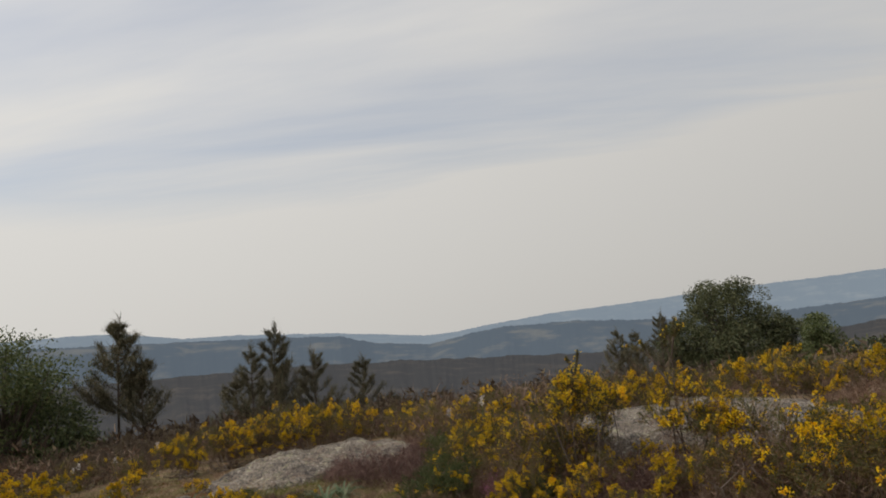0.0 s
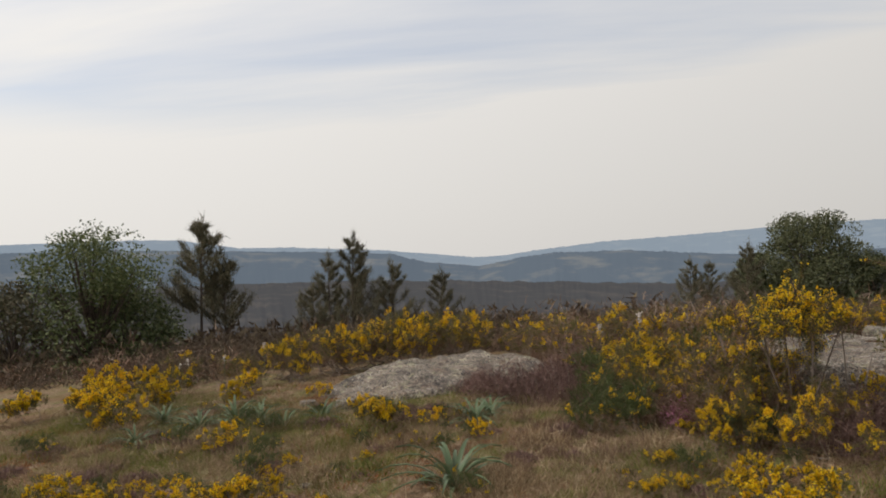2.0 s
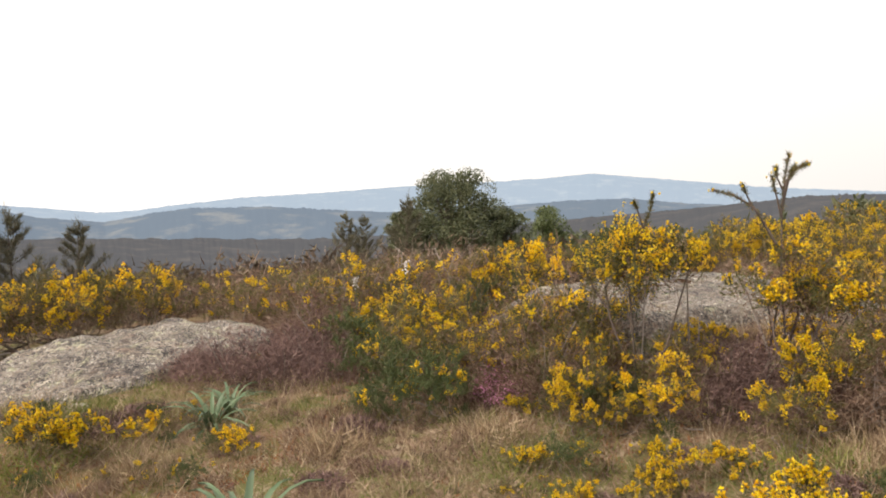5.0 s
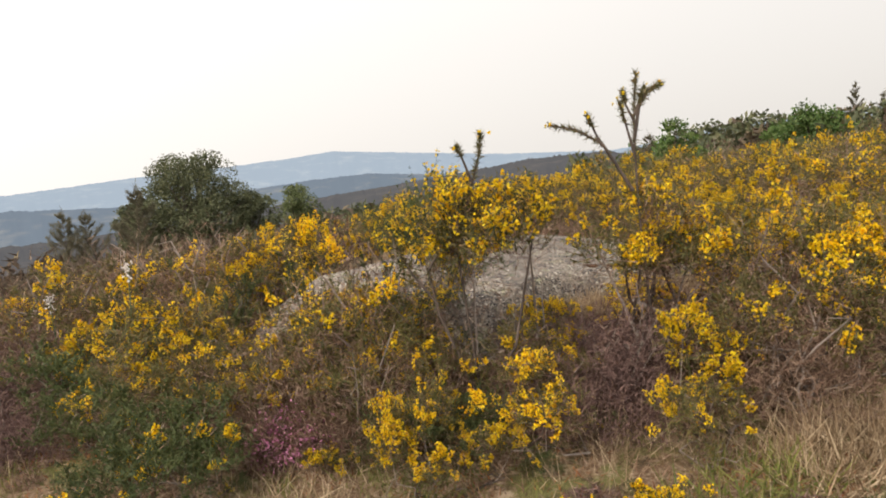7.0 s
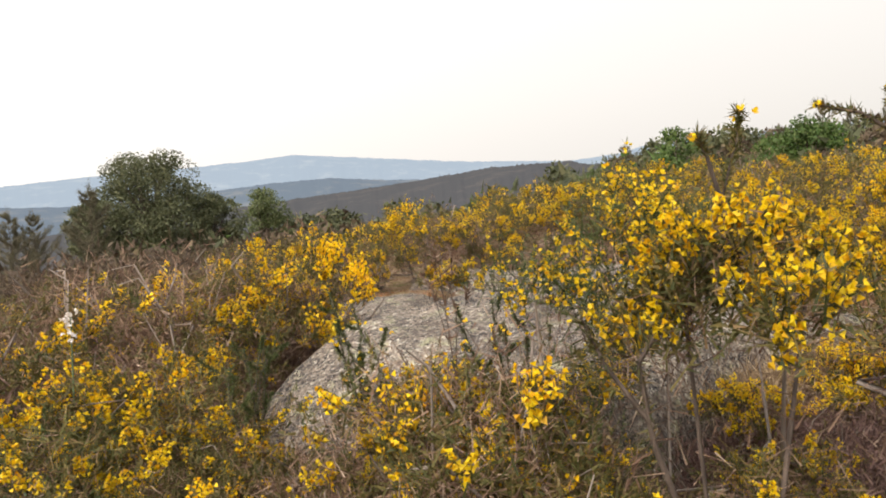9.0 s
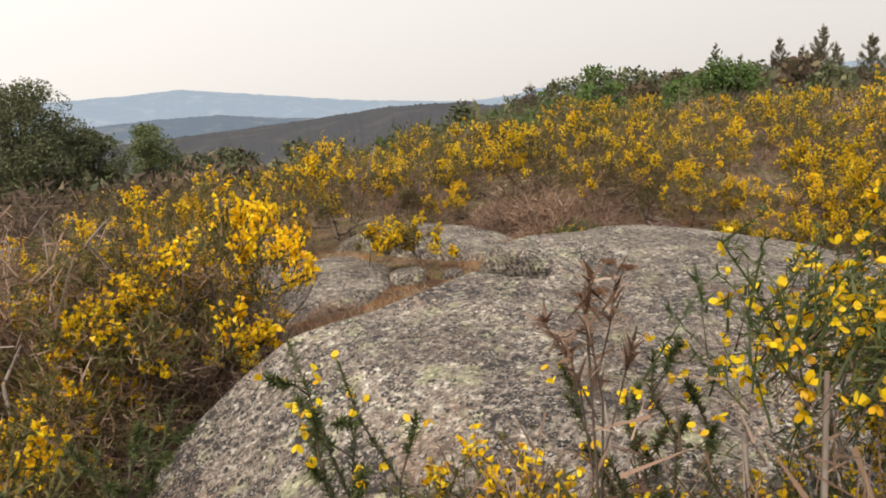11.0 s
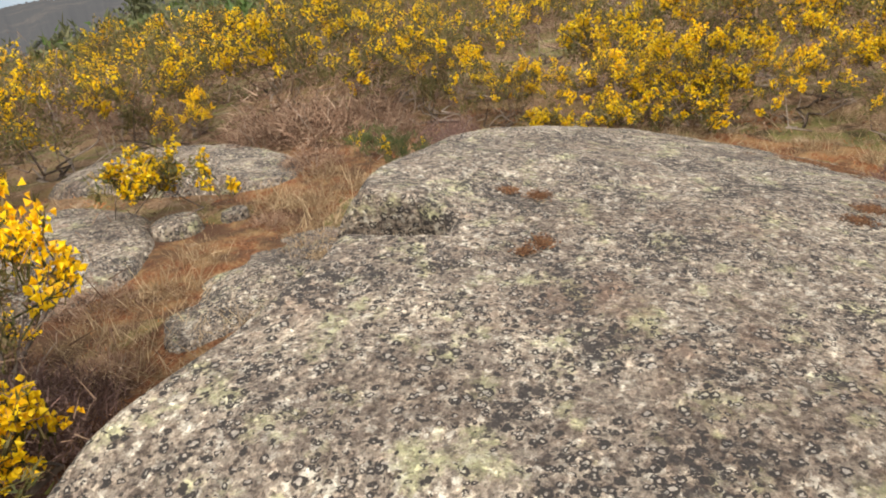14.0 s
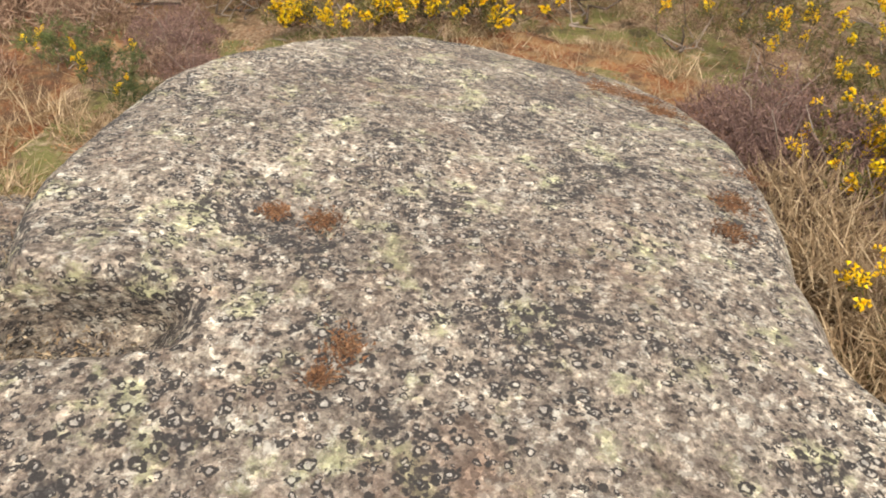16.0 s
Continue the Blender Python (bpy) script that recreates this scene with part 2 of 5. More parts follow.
        l.new(vo.outputs["Color"], sep.inputs[0])
        # each ring has its own size, many cells have none
        size = calc(n, l, "MULTIPLY", sep.outputs[1], 0.17)
        rel = calc(n, l, "SUBTRACT", vo.outputs["Distance"], size)
        ring = ramp(n, l, rel, [(0.09, (0, 0, 0)), (0.13, (1, 1, 1)), (0.28, (1, 1, 1)), (0.33, (0, 0, 0))])
        pick = calc(n, l, "GREATER_THAN", calc(n, l, "ADD", calc(n, l, "MULTIPLY", sep.outputs[0], 0.30), drift), lo + 0.20)
        fac = calc(n, l, "MULTIPLY", calc(n, l, "MULTIPLY", ring, pick), 0.96)
        heart = calc(n, l, "MULTIPLY", calc(n, l, "LESS_THAN", rel, 0.09), pick)
        base = mixc(n, l, calc(n, l, "MULTIPLY", heart, 0.45), base, (0.40, 0.375, 0.34))
        base = mixc(n, l, fac, base, (0.030, 0.027, 0.026))
    # black crusts where the drifts are thick
    dk = noise_tex(n, l, gm.outputs[0], 26, 8, 0.72)
    crust = calc(n, l, "MULTIPLY", ramp(n, l, dk, [(0.50, (0, 0, 0)), (0.54, (1, 1, 1))]), ramp(n, l, drift, [(0.535, (0, 0, 0)), (0.62, (0.9, 0.9, 0.9))]))
    base = mixc(n, l, crust, base, (0.035, 0.031, 0.030))
    l.new(base, p.inputs["Base Color"])
    p.inputs["Roughness"].default_value = 0.9
    p.inputs["Specular IOR Level"].default_value = 0.2
    h = calc(n, l, "ADD", calc(n, l, "MULTIPLY", grain, 0.35), calc(n, l, "ADD", mid, calc(n, l, "MULTIPLY", pale, 1.2)))
    bump(n, l, p, h, 0.8, 0.014)
    return m


def soil_material():
    m, n, l, p = material("heath_soil")
    geo = n.new("ShaderNodeNewGeometry").outputs["Position"]
    fine = noise_tex(n, l, geo, 42, 6, 0.7)
    mid = noise_tex(n, l, geo, 2.6, 6, 0.65)
    big = noise_tex(n, l, geo, 0.45, 4)
    c = ramp(n, l, fine, [(0.3, (0.075, 0.045, 0.026)), (0.5, (0.19, 0.122, 0.073)), (0.66, (0.38, 0.29, 0.20))])
    c = mixc(n, l, ramp(n, l, mid, [(0.47, (0, 0, 0)), (0.56, (0.8, 0.8, 0.8))]), c, (0.12, 0.125, 0.038))
    bits = noise_tex(n, l, geo, 5.5, 6, 0.7)
    c = mixc(n, l, ramp(n, l, bits, [(0.36, (0.85, 0.85, 0.85)), (0.45, (0, 0, 0))]), c, (0.055, 0.042, 0.024))
    c = mixc(n, l, ramp(n, l, bits, [(0.56, (0, 0, 0)), (0.66, (0.85, 0.85, 0.85))]), c, (0.40, 0.31, 0.21))
    c = mixc(n, l, ramp(n, l, big, [(0.48, (0, 0, 0)), (0.62, (0.6, 0.6, 0.6))]), c, (0.15, 0.085, 0.042))
    l.new(c, p.inputs["Base Color"])
    p.inputs["Roughness"].default_value = 0.95
    p.inputs["Specular IOR Level"].default_value = 0.1
    bump(n, l, p, fine, 0.8, 0.03)
    return m


def painted_haze_material(name, dark, light, haze_glow, strength, grain=0.012):
    """Woods and fields miles off; air haze is painted in as tint and emission."""
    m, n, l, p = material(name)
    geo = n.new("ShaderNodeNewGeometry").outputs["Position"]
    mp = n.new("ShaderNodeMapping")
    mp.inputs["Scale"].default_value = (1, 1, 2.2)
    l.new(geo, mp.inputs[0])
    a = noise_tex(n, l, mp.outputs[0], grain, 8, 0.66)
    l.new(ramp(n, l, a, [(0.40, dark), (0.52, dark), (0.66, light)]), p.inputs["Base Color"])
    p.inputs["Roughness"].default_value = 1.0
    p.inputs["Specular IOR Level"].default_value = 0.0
    # emission stands in for haze between eye and hill
    p.inputs["Emission Color"].default_value = (*haze_glow, 1)
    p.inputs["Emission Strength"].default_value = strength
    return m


def moss_material():
    m, n, l, p = material("moss_bed")
    geo = n.new("ShaderNodeNewGeometry").outputs["Position"]
    f = noise_tex(n, l, geo, 60, 6, 0.7)
    g = noise_tex(n, l, geo, 6, 6, 0.7)
    c = ramp(n, l, f, [(0.34, (0.06, 0.030, 0.018)), (0.5, (0.21, 0.078, 0.030)), (0.66, (0.34, 0.22, 0.13))])
    c = mixc(n, l, ramp(n, l, g, [(0.45, (0, 0, 0)), (0.6, (0.8, 0.8, 0.8))]), c, (0.30, 0.20, 0.10))
    c = mixc(n, l, ramp(n, l, noise_tex(n, l, geo, 2.4, 7, 0.7), [(0.42, (0.85, 0.85, 0.85)), (0.54, (0, 0, 0))]), c, (0.075, 0.045, 0.030))
    l.new(c, p.inputs["Base Color"])
    p.inputs["Roughness"].default_value = 0.95
    p.inputs["Specular IOR Level"].default_value = 0.1
    bump(n, l, p, f, 0.9, 0.03)
    return m


M_MOSS = moss_material()
M_BARK, M_ROCK, M_SOIL = bark_material(), granite_material(), soil_material()
# nearer layers get less painted haze: weaker blue tint and emission
M_FAR = painted_haze_material("haze_tinted_far_hills", (0.06, 0.075, 0.085), (0.10, 0.11, 0.11), (0.36, 0.44, 0.53), 0.62)
M_MID = painted_haze_material("haze_tinted_woods", (0.035, 0.045, 0.05), (0.10, 0.095, 0.075), (0.20, 0.25, 0.32), 0.52)
M_NEARHILL = painted_haze_material("haze_tinted_wooded_slope", (0.028, 0.028, 0.024), (0.060, 0.052, 0.040), (0.14, 0.145, 0.17), 0.40, 0.05)

# ---- building helpers ----


def mesh_of(name, verts, faces, mat, smooth=False):
    """A mesh from arrays: verts n x 3, faces m x 3 or m x 4."""
    verts, faces = np.asarray(verts, np.float32), np.asarray(faces, np.int32)
    me = bpy.data.meshes.new(name)
    k = faces.shape[1]
    me.vertices.add(len(verts))
    me.vertices.foreach_set("co", verts.ravel())
    me.loops.add(faces.size)
    me.loops.foreach_set("vertex_index", faces.ravel())
    me.polygons.add(len(faces))
    me.polygons.foreach_set("loop_start", np.arange(0, faces.size, k, dtype=np.int32))
    me.polygons.foreach_set("use_smooth", np.full(len(faces), smooth))
    me.materials.append(mat)
    me.update(calc_edges=True)
    return me


def part(name, data, parent, label=""):
    ob = new(name, data)
    ob.parent = parent
    return tagged(ob, label)


def unit(v):
    return v / np.maximum(np.linalg.norm(v, axis=-1, keepdims=True), 1e-9)


def rand_dirs(rng, n):
    return unit(rng.normal(size=(n, 3)))


def blades(base, way, length, width, rng, bend=0.0):
    """Pointed blades, two triangles each: base n x 3, way n x 3, lengths and widths n."""
    n = len(base)
    side = unit(np.cross(way, rand_dirs(rng, n))) * width[:, None] * 0.5
    mid = base + way * (length * 0.5)[:, None]
    tip = base + way * length[:, None]
    tip[:, 2] -= bend * length
    v = np.stack((base, mid - side, mid + side, tip), 1).reshape(-1, 3)
    i = np.arange(n)[:, None] * 4
    return v, np.concatenate((i + [[0, 2, 1]], i + [[1, 2, 3]]))


def tube(points, radii, sides=5):
    """A tapered tube along a line of points."""
    points = np.asarray(points, float)
    n = len(points)
    d = unit(np.gradient(points, axis=0))
    ref = np.array([0.31, 0.83, 0.11])
    a = unit(np.cross(d, ref))
    b = np.cross(d, a)
    ang = np.linspace(0, 2 * np.pi, sides, endpoint=False)
    ring = a[:, None] * np.cos(ang)[None, :, None] + b[:, None] * np.sin(ang)[None, :, None]
    v = (points[:, None] + ring * np.asarray(radii)[:, None, None]).reshape(-1, 3)
    f = [(i * sides + j, i * sides + (j + 1) % sides, (i + 1) * sides + (j + 1) % sides, (i + 1) * sides + j) for i in range(n - 1) for j in range(sides)]
    return v, np.array(f)


def merge(pieces):
    vs, fs, k = [], [], 0
    for v, f in pieces:
        vs.append(v)
        fs.append(np.asarray(f) + k)
        k += len(v)
    return np.concatenate(vs), np.concatenate(fs)


def sstep(a, b, x):
    t = np.clip((x - a) / (b - a), 0, 1)
    return t * t * (3 - 2 * t)


def wavy(x, y, s=1.0, seed=0.0):
    """A cheap smooth unevenness in about -1..1."""
    return (np.sin(1.7 * s * x + 1.3 + seed) * np.cos(1.1 * s * y - 0.4 + seed * 2) + 0.6 * np.sin(3.1 * s * x - 2.3 * s * y + seed) + 0.4 * np.cos(5.3 * s * y + 1.9 * s * x + 2 * seed)) / 2.0


def lie(x, y):
    """The ground's height."""
    x, y = np.asarray(x, float), np.asarray(y, float)
    r = np.hypot(x - 1, y - 5)
    az = np.degrees(np.arctan2(x - 1, y - 5))
    z = 0.45 * sstep(1.5, -3.0, y) - 0.12 * sstep(-2, -7, x) * sstep(0, 4, y) + 0.035 * wavy(x, y)
    z = z + 0.14 * sstep(0.0, 2.0, x) * sstep(4.2, 6.0, y)
    east = sstep(26, 58, az) * sstep(170, 120, az)
    # north and west: the brow, then down into the valley
    out = np.maximum(r - 7.5, 0)
    valley = -0.085 * out - 0.0016 * np.minimum(out, 60) ** 2 * 0.35 - 0.05 * np.maximum(out - 60, 0)
    valley = np.maximum(valley, -75)
    # east: a slope of heath that climbs gently
    rise = np.interp(r, [0, 5, 15, 30, 60, 110, 160, 5000], [0, 0, 0.15, -0.6, -0.9, 1.4, 0, -75])
    back = np.where(np.abs(az) > 120, 1.0, 0.0)
    fall = valley * (1 - east) + rise * east
    return z + np.where(back > 0, -0.02 * out, fall) + 0.25 * wavy(x, y, 0.13, 2) * sstep(12, 30, r)


# ---- ground ----
rings = np.concatenate((np.arange(0.0005, 12, 0.13), np.geomspace(12, 4800, 110)))
azs = np.radians(np.concatenate((np.arange(-50, 112, 0.75), np.arange(112, 310, 3.0))))
gx = 1 + rings[:, None] * np.sin(azs)[None]
gy = 5 + rings[:, None] * np.cos(azs)[None]
gz = lie(gx, gy)
gz += 0.012 * wavy(gx, gy, 7.0, 1.0) * (rings < 14)[:, None]
nr, na = gx.shape
gi = np.arange(nr * na).reshape(nr, na)
gf = np.stack((gi[:-1], np.roll(gi, -1, 1)[:-1], np.roll(gi, -1, 1)[1:], gi[1:]), -1).reshape(-1, 4)
ground = new("ground", mesh_of("ground", np.stack((gx, gy, gz), -1).reshape(-1, 3), gf[:, ::-1], M_SOIL, True))
tagged(ground, "brown heath ground with thin grass, falling to a valley", "ground", kind="structure")

# ---- distant ridges ----


def ridge(name, label, dist, depth, profile, mat, foot, seed, rough):
    """A long hill at a distance: its crest as (azimuth, elevation) in degrees from the walk."""
    rng = np.random.default_rng(seed)
    a = np.arange(profile[0][0], profile[-1][0] + 1e-6, 0.12)
    el = np.interp(a, [p[0] for p in profile], [p[1] for p in profile])
    k = np.convolve(rng.normal(size=len(a) + 8), np.ones(5) / 5, "same")[4:-4]
    fine = rng.normal(size=len(a))
    s = np.linspace(-1, 1, 17)
    rr = dist + depth * s
    top = 1.7 + dist * np.tan(np.radians(el))
    soft = rng.normal(size=(len(s) + 4, len(a) + 12))
    soft = sum(soft[i:i + len(s), j:j + len(a)] for i in range(3) for j in range(9)) / 5.2
    bumps = soft * rough * dist * 0.016
    crest = np.exp(-(s / 0.10) ** 2)[:, None] * (dist * np.tan(np.radians(rough * (k + 0.5 * fine))))[None]
    bumps = bumps * (1 - np.exp(-(s / 0.25) ** 2))[:, None] + crest
    z = foot + (top[None] - foot) * (np.cos(s * np.pi / 2) ** 0.8)[:, None] + bumps
    v = np.stack((rr[:, None] * np.sin(np.radians(a))[None], 4 + rr[:, None] * np.cos(np.radians(a))[None], z), -1).reshape(-1, 3)
    i = np.arange(len(s) * len(a)).reshape(len(s), len(a))
    f = np.stack((i[:-1, :-1], i[:-1, 1:], i[1:, 1:], i[1:, :-1]), -1).reshape(-1, 4)
    ob = new(name, mesh_of(name, v, f, mat, True))
    return tagged(ob, label, "hill", kind="structure")


ridge("backdrop_far_hills", "hills on the skyline, pale blue with painted haze", 3600, 800,
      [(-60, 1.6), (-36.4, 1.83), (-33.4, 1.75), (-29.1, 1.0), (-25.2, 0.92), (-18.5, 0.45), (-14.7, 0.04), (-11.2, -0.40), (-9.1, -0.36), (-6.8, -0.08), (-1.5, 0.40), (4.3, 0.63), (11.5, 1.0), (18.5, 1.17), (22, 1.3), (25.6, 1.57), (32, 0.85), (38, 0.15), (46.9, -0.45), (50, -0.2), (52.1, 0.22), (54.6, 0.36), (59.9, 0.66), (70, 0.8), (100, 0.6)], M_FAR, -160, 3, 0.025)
ridge("backdrop_mid_hills", "wooded hills across the valley, blue-grey with painted haze", 1500, 420,
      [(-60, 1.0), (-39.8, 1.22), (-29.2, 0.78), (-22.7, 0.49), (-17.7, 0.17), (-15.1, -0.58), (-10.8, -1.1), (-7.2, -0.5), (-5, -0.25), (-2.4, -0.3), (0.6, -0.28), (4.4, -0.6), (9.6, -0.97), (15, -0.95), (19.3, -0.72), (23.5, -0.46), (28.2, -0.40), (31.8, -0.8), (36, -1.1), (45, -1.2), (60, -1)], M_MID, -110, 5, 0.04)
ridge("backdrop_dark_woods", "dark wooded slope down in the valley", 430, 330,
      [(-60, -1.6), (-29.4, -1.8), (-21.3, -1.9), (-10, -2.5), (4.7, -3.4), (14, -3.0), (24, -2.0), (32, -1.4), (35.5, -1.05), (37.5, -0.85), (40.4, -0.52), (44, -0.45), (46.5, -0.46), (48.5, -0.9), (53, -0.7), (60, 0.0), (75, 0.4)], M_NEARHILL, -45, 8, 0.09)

# ---- rocks ----


def dome(x, y):
    """The big rock's back, as a gently tilted vault."""
    u, v = x - 3, y - 7.6
    z = 0.708 - 0.010 * u + 0.075 * v - 0.045 * u * u + 0.030 * u * v - 0.016 * v * v
    z = z - 0.35 * np.maximum(1.9 - x, 0) ** 1.6
    # a ledge and a crack across the shoulder
    d = (x - 2.93) + 0.15 * (y - 8.25)
    z = z - 0.15 * np.exp(-(np.maximum(np.abs(d + 0.03) - 0.045, 0) / 0.03) ** 2) * sstep(7.98, 8.16, y)
    z = z + 0.11 * sstep(-0.01, 0.045, d) * np.exp(-np.maximum(d, 0) / 0.40) * sstep(7.92, 8.25, y)
    return z


def rock(name, label, centre, outline, height, drop, seed, rings=46, segs=150, wobble=0.02):
    """A half-buried boulder. outline: (x, y) round its foot; height: its back as a function of x and y; drop: depth of the flank."""
    pts = np.array(outline, float)
    c = np.array(centre, float)
    ang = np.arctan2(pts[:, 1] - c[1], pts[:, 0] - c[0])
    rad = np.hypot(*(pts - c).T)
    o = np.argsort(ang)
    ang, rad = ang[o], rad[o]
    a = np.linspace(-np.pi, np.pi, segs, endpoint=False)
    big = np.interp(a, np.concatenate((ang - 2 * np.pi, ang, ang + 2 * np.pi)), np.tile(rad, 3))
    ker = np.hanning(max(9, segs // 14) + 2)
    ker = ker / ker.sum()
    pad = len(ker)
    big = np.convolve(np.concatenate((big[-pad:], big, big[:pad])), ker, "same")[pad:-pad]
    s = np.concatenate((np.linspace(0.0, 0.9, rings - 14), 0.9 + 0.1 * np.linspace(0.1, 1.0, 8), np.linspace(1.015, 1.10, 6)))
    x = c[0] + s[:, None] * big[None] * np.cos(a)[None]
    y = c[1] + s[:, None] * big[None] * np.sin(a)[None]
    z = height(x, y)
    z = z - drop(a)[None] * (np.clip((s - 0.86) / 0.24, 0, 1) ** 1.8)[:, None]
    n = np.array([[noise.fractal(Vector((px * 1.9 + seed, py * 1.9, seed)), 1.0, 2.0, 6) for px, py in zip(r1, r2)] for r1, r2 in zip(x, y)])
    f = np.array([[noise.noise(Vector((px * 14 + seed, py * 14, 2))) for px, py in zip(r1, r2)] for r1, r2 in zip(x, y)])
    z = z + wobble * n + 0.006 * f
    i = np.arange(len(s) * segs).reshape(len(s), segs)
    fc = np.stack((i[:-1], np.roll(i, -1, 1)[:-1], np.roll(i, -1, 1)[1:], i[1:]), -1).reshape(-1, 4)
    ob = new(name, mesh_of(name, np.stack((x, y, z), -1).reshape(-1, 3), fc[:, ::-1], M_ROCK, True))
    return tagged(ob, label, "rock")


BIG_ROCK = [(0.80, 8.42), (1.1, 8.60), (1.5, 8.52), (2.0, 8.42), (2.5, 8.38), (3.0, 8.45), (3.6, 8.62), (4.15, 8.62), (5.0, 8.38), (5.9, 7.95), (6.2, 7.3), (5.85, 6.52), (5.1, 6.44), (4.4, 6.45), (3.9, 6.5),
            (3.45, 6.6), (3.0, 6.64), (2.6, 6.5), (2.2, 6.4), (1.85, 6.45), (1.5, 6.72), (1.1, 7.1), (0.85, 7.55), (0.74, 7.98)]
OUTCROP = rock("granite_outcrop", "large domed grey granite outcrop crusted with black and pale lichen rings", (3.2, 7.5), BIG_ROCK, dome,
     lambda a: 0.50 + 0.15 * np.cos(a - 2.6), 3.0, 70, 260)
# the ledge overhangs its crack
for vert in OUTCROP.data.vertices:
    vx, vy = vert.co.x, vert.co.y
    d = (vx - 2.93) + 0.15 * (vy - 8.25)
    if vy > 7.9 and -0.05 < d < 0.09:
        vert.co.x += 0.10 * math.exp(-((d - 0.0) / 0.035) ** 2) * float(sstep(7.98, 8.16, vy)) - 0.035 * math.exp(-((d - 0.06) / 0.03) ** 2) * float(sstep(7.98, 8.16, vy))
for mx, my, ms in ((3.34, 7.83, 0.07), (3.36, 7.95, 0.05), (2.90, 7.71, 0.06), (2.82, 7.74, 0.04), (4.70, 6.97, 0.14), (4.85, 7.05, 0.16), (5.05, 6.9, 0.15), (3.75, 6.72, 0.10), (4.3, 6.66, 0.14), (4.0, 6.62, 0.10), (5.25, 6.82, 0.14), (5.0, 6.74, 0.14), (4.75, 6.7, 0.14), (4.5, 6.68, 0.12), (3.55, 6.78, 0.08), (5.45, 6.95, 0.14), (2.89, 8.28, 0.10), (2.87, 8.36, 0.12), (2.91, 8.2, 0.08), (2.86, 8.44, 0.12)):
    rg = np.random.default_rng(int(mx * 100))
    ms = ms * 0.7
    k = int(9500 * ms)
    bx, by = mx + rg.normal(size=k) * ms * (0.6 if my < 8.1 else 0.35), my + rg.normal(size=k) * ms * 0.5
    side = rg.normal(size=(k, 3)) * 0.0016
    tuft_base = np.stack((bx, by, dome(bx, by) + (-0.004 if my < 8.1 else 0.02)), 1)
    tip_ = tuft_base + rg.normal(size=(k, 3)) * [0.008, 0.008, 0.002] + [0, 0, 0.005]
    tv = np.stack((tuft_base - side, tuft_base + side, tip_), 1).reshape(-1, 3)
    tagged(part("moss_tuft", mesh_of("moss_tuft", tv, np.arange(k * 3).reshape(-1, 3), M_TUFT if my < 8.1 else M_STRAW), OUTCROP, "rusty moss in a hollow" if my < 8.1 else "dry straw caught in a crack"), kind="stuff")
rock("granite_boulder", "low grey granite boulder in heather, broken at its foot", (-3.0, 8.75),
     [(-4.6, 7.75), (-4.1, 7.45), (-3.4, 7.40), (-2.9, 7.75), (-2.1, 8.4), (-1.3, 9.0), (-0.9, 9.6), (-1.4, 10.2), (-2.6, 10.2), (-3.7, 9.5), (-4.4, 8.6)],
     lambda x, y: 0.20 + 0.10 * (y - 8.75) - 0.05 * (x + 3.0) ** 2 - 0.06 * (y - 8.9) ** 2 + 0.06 * (x + 3), lambda a: 0.40 + 0 * a, 9.0, 46, 170, 0.08)
rock("granite_slab", "flat grey granite slab among rusty moss", (3.55, 10.75),
     [(2.75, 10.45), (2.85, 10.1), (3.25, 9.95), (3.65, 10.10), (4.0, 10.36), (4.3, 10.8), (4.25, 11.4), (3.8, 11.6), (3.1, 11.35)],
     lambda x, y: 0.25 - 0.10 * (x - 3.6) ** 2 - 0.08 * (y - 10.8) ** 2, lambda a: 0.3 + 0 * a, 14.0, 34, 110, 0.03)
rock("granite_slab", "flat grey granite slab behind a gorse cushion", (5.1, 11.2),
     [(4.6, 12.0), (4.62, 11.3), (4.75, 10.7), (5.0, 10.0), (5.5, 10.1), (5.75, 10.7), (5.85, 11.4), (5.5, 12.1)],
     lambda x, y: 0.27 - 0.10 * (x - 5.2) ** 2 - 0.08 * (y - 11.2) ** 2, lambda a: 0.3 + 0 * a, 19.0, 34, 110, 0.03)
rock("granite_ledge", "low grey granite ledge in the mossy ditch", (3.6, 9.3),
     [(2.7, 9.12), (3.1, 9.08), (3.6, 9.1), (4.1, 9.15), (4.5, 9.25), (4.3, 9.5), (3.6, 9.52), (3.0, 9.46)],
     lambda x, y: 0.19 - 0.05 * (x - 3.6) ** 2 - 0.5 * (y - 9.25) ** 2, lambda a: 0.25 + 0 * a, 23.0, 30, 110, 0.05)
rng = np.random.default_rng(44)
for sx, sy, sr in ((4.05, 10.25, 0.16), (4.35, 10.05, 0.10), (-3.6, 7.25, 0.17), (-4.2, 7.35, 0.12), (-2.9, 7.35, 0.10), (-3.25, 3.7, 0.08), (-2.7, 3.95, 0.06), (-4.9, 5.1, 0.09), (-1.75, 4.35, 0.05)):
    k = rng.uniform(0, 6.28, 1)[0]
    out = [(sx + sr * math.cos(k + i) * rng.uniform(0.7, 1.2), sy + sr * math.sin(k + i) * rng.uniform(0.6, 1.1)) for i in (0, 1, 2, 3, 4, 5)]
    base = float(lie(sx, sy))
    rock("stone", "small pale broken granite stone", (sx, sy), out, lambda x, y: base + sr * 0.55 + 0 * x, lambda a: sr * 0.8 + 0 * a, k, 20, 22, 0.02)

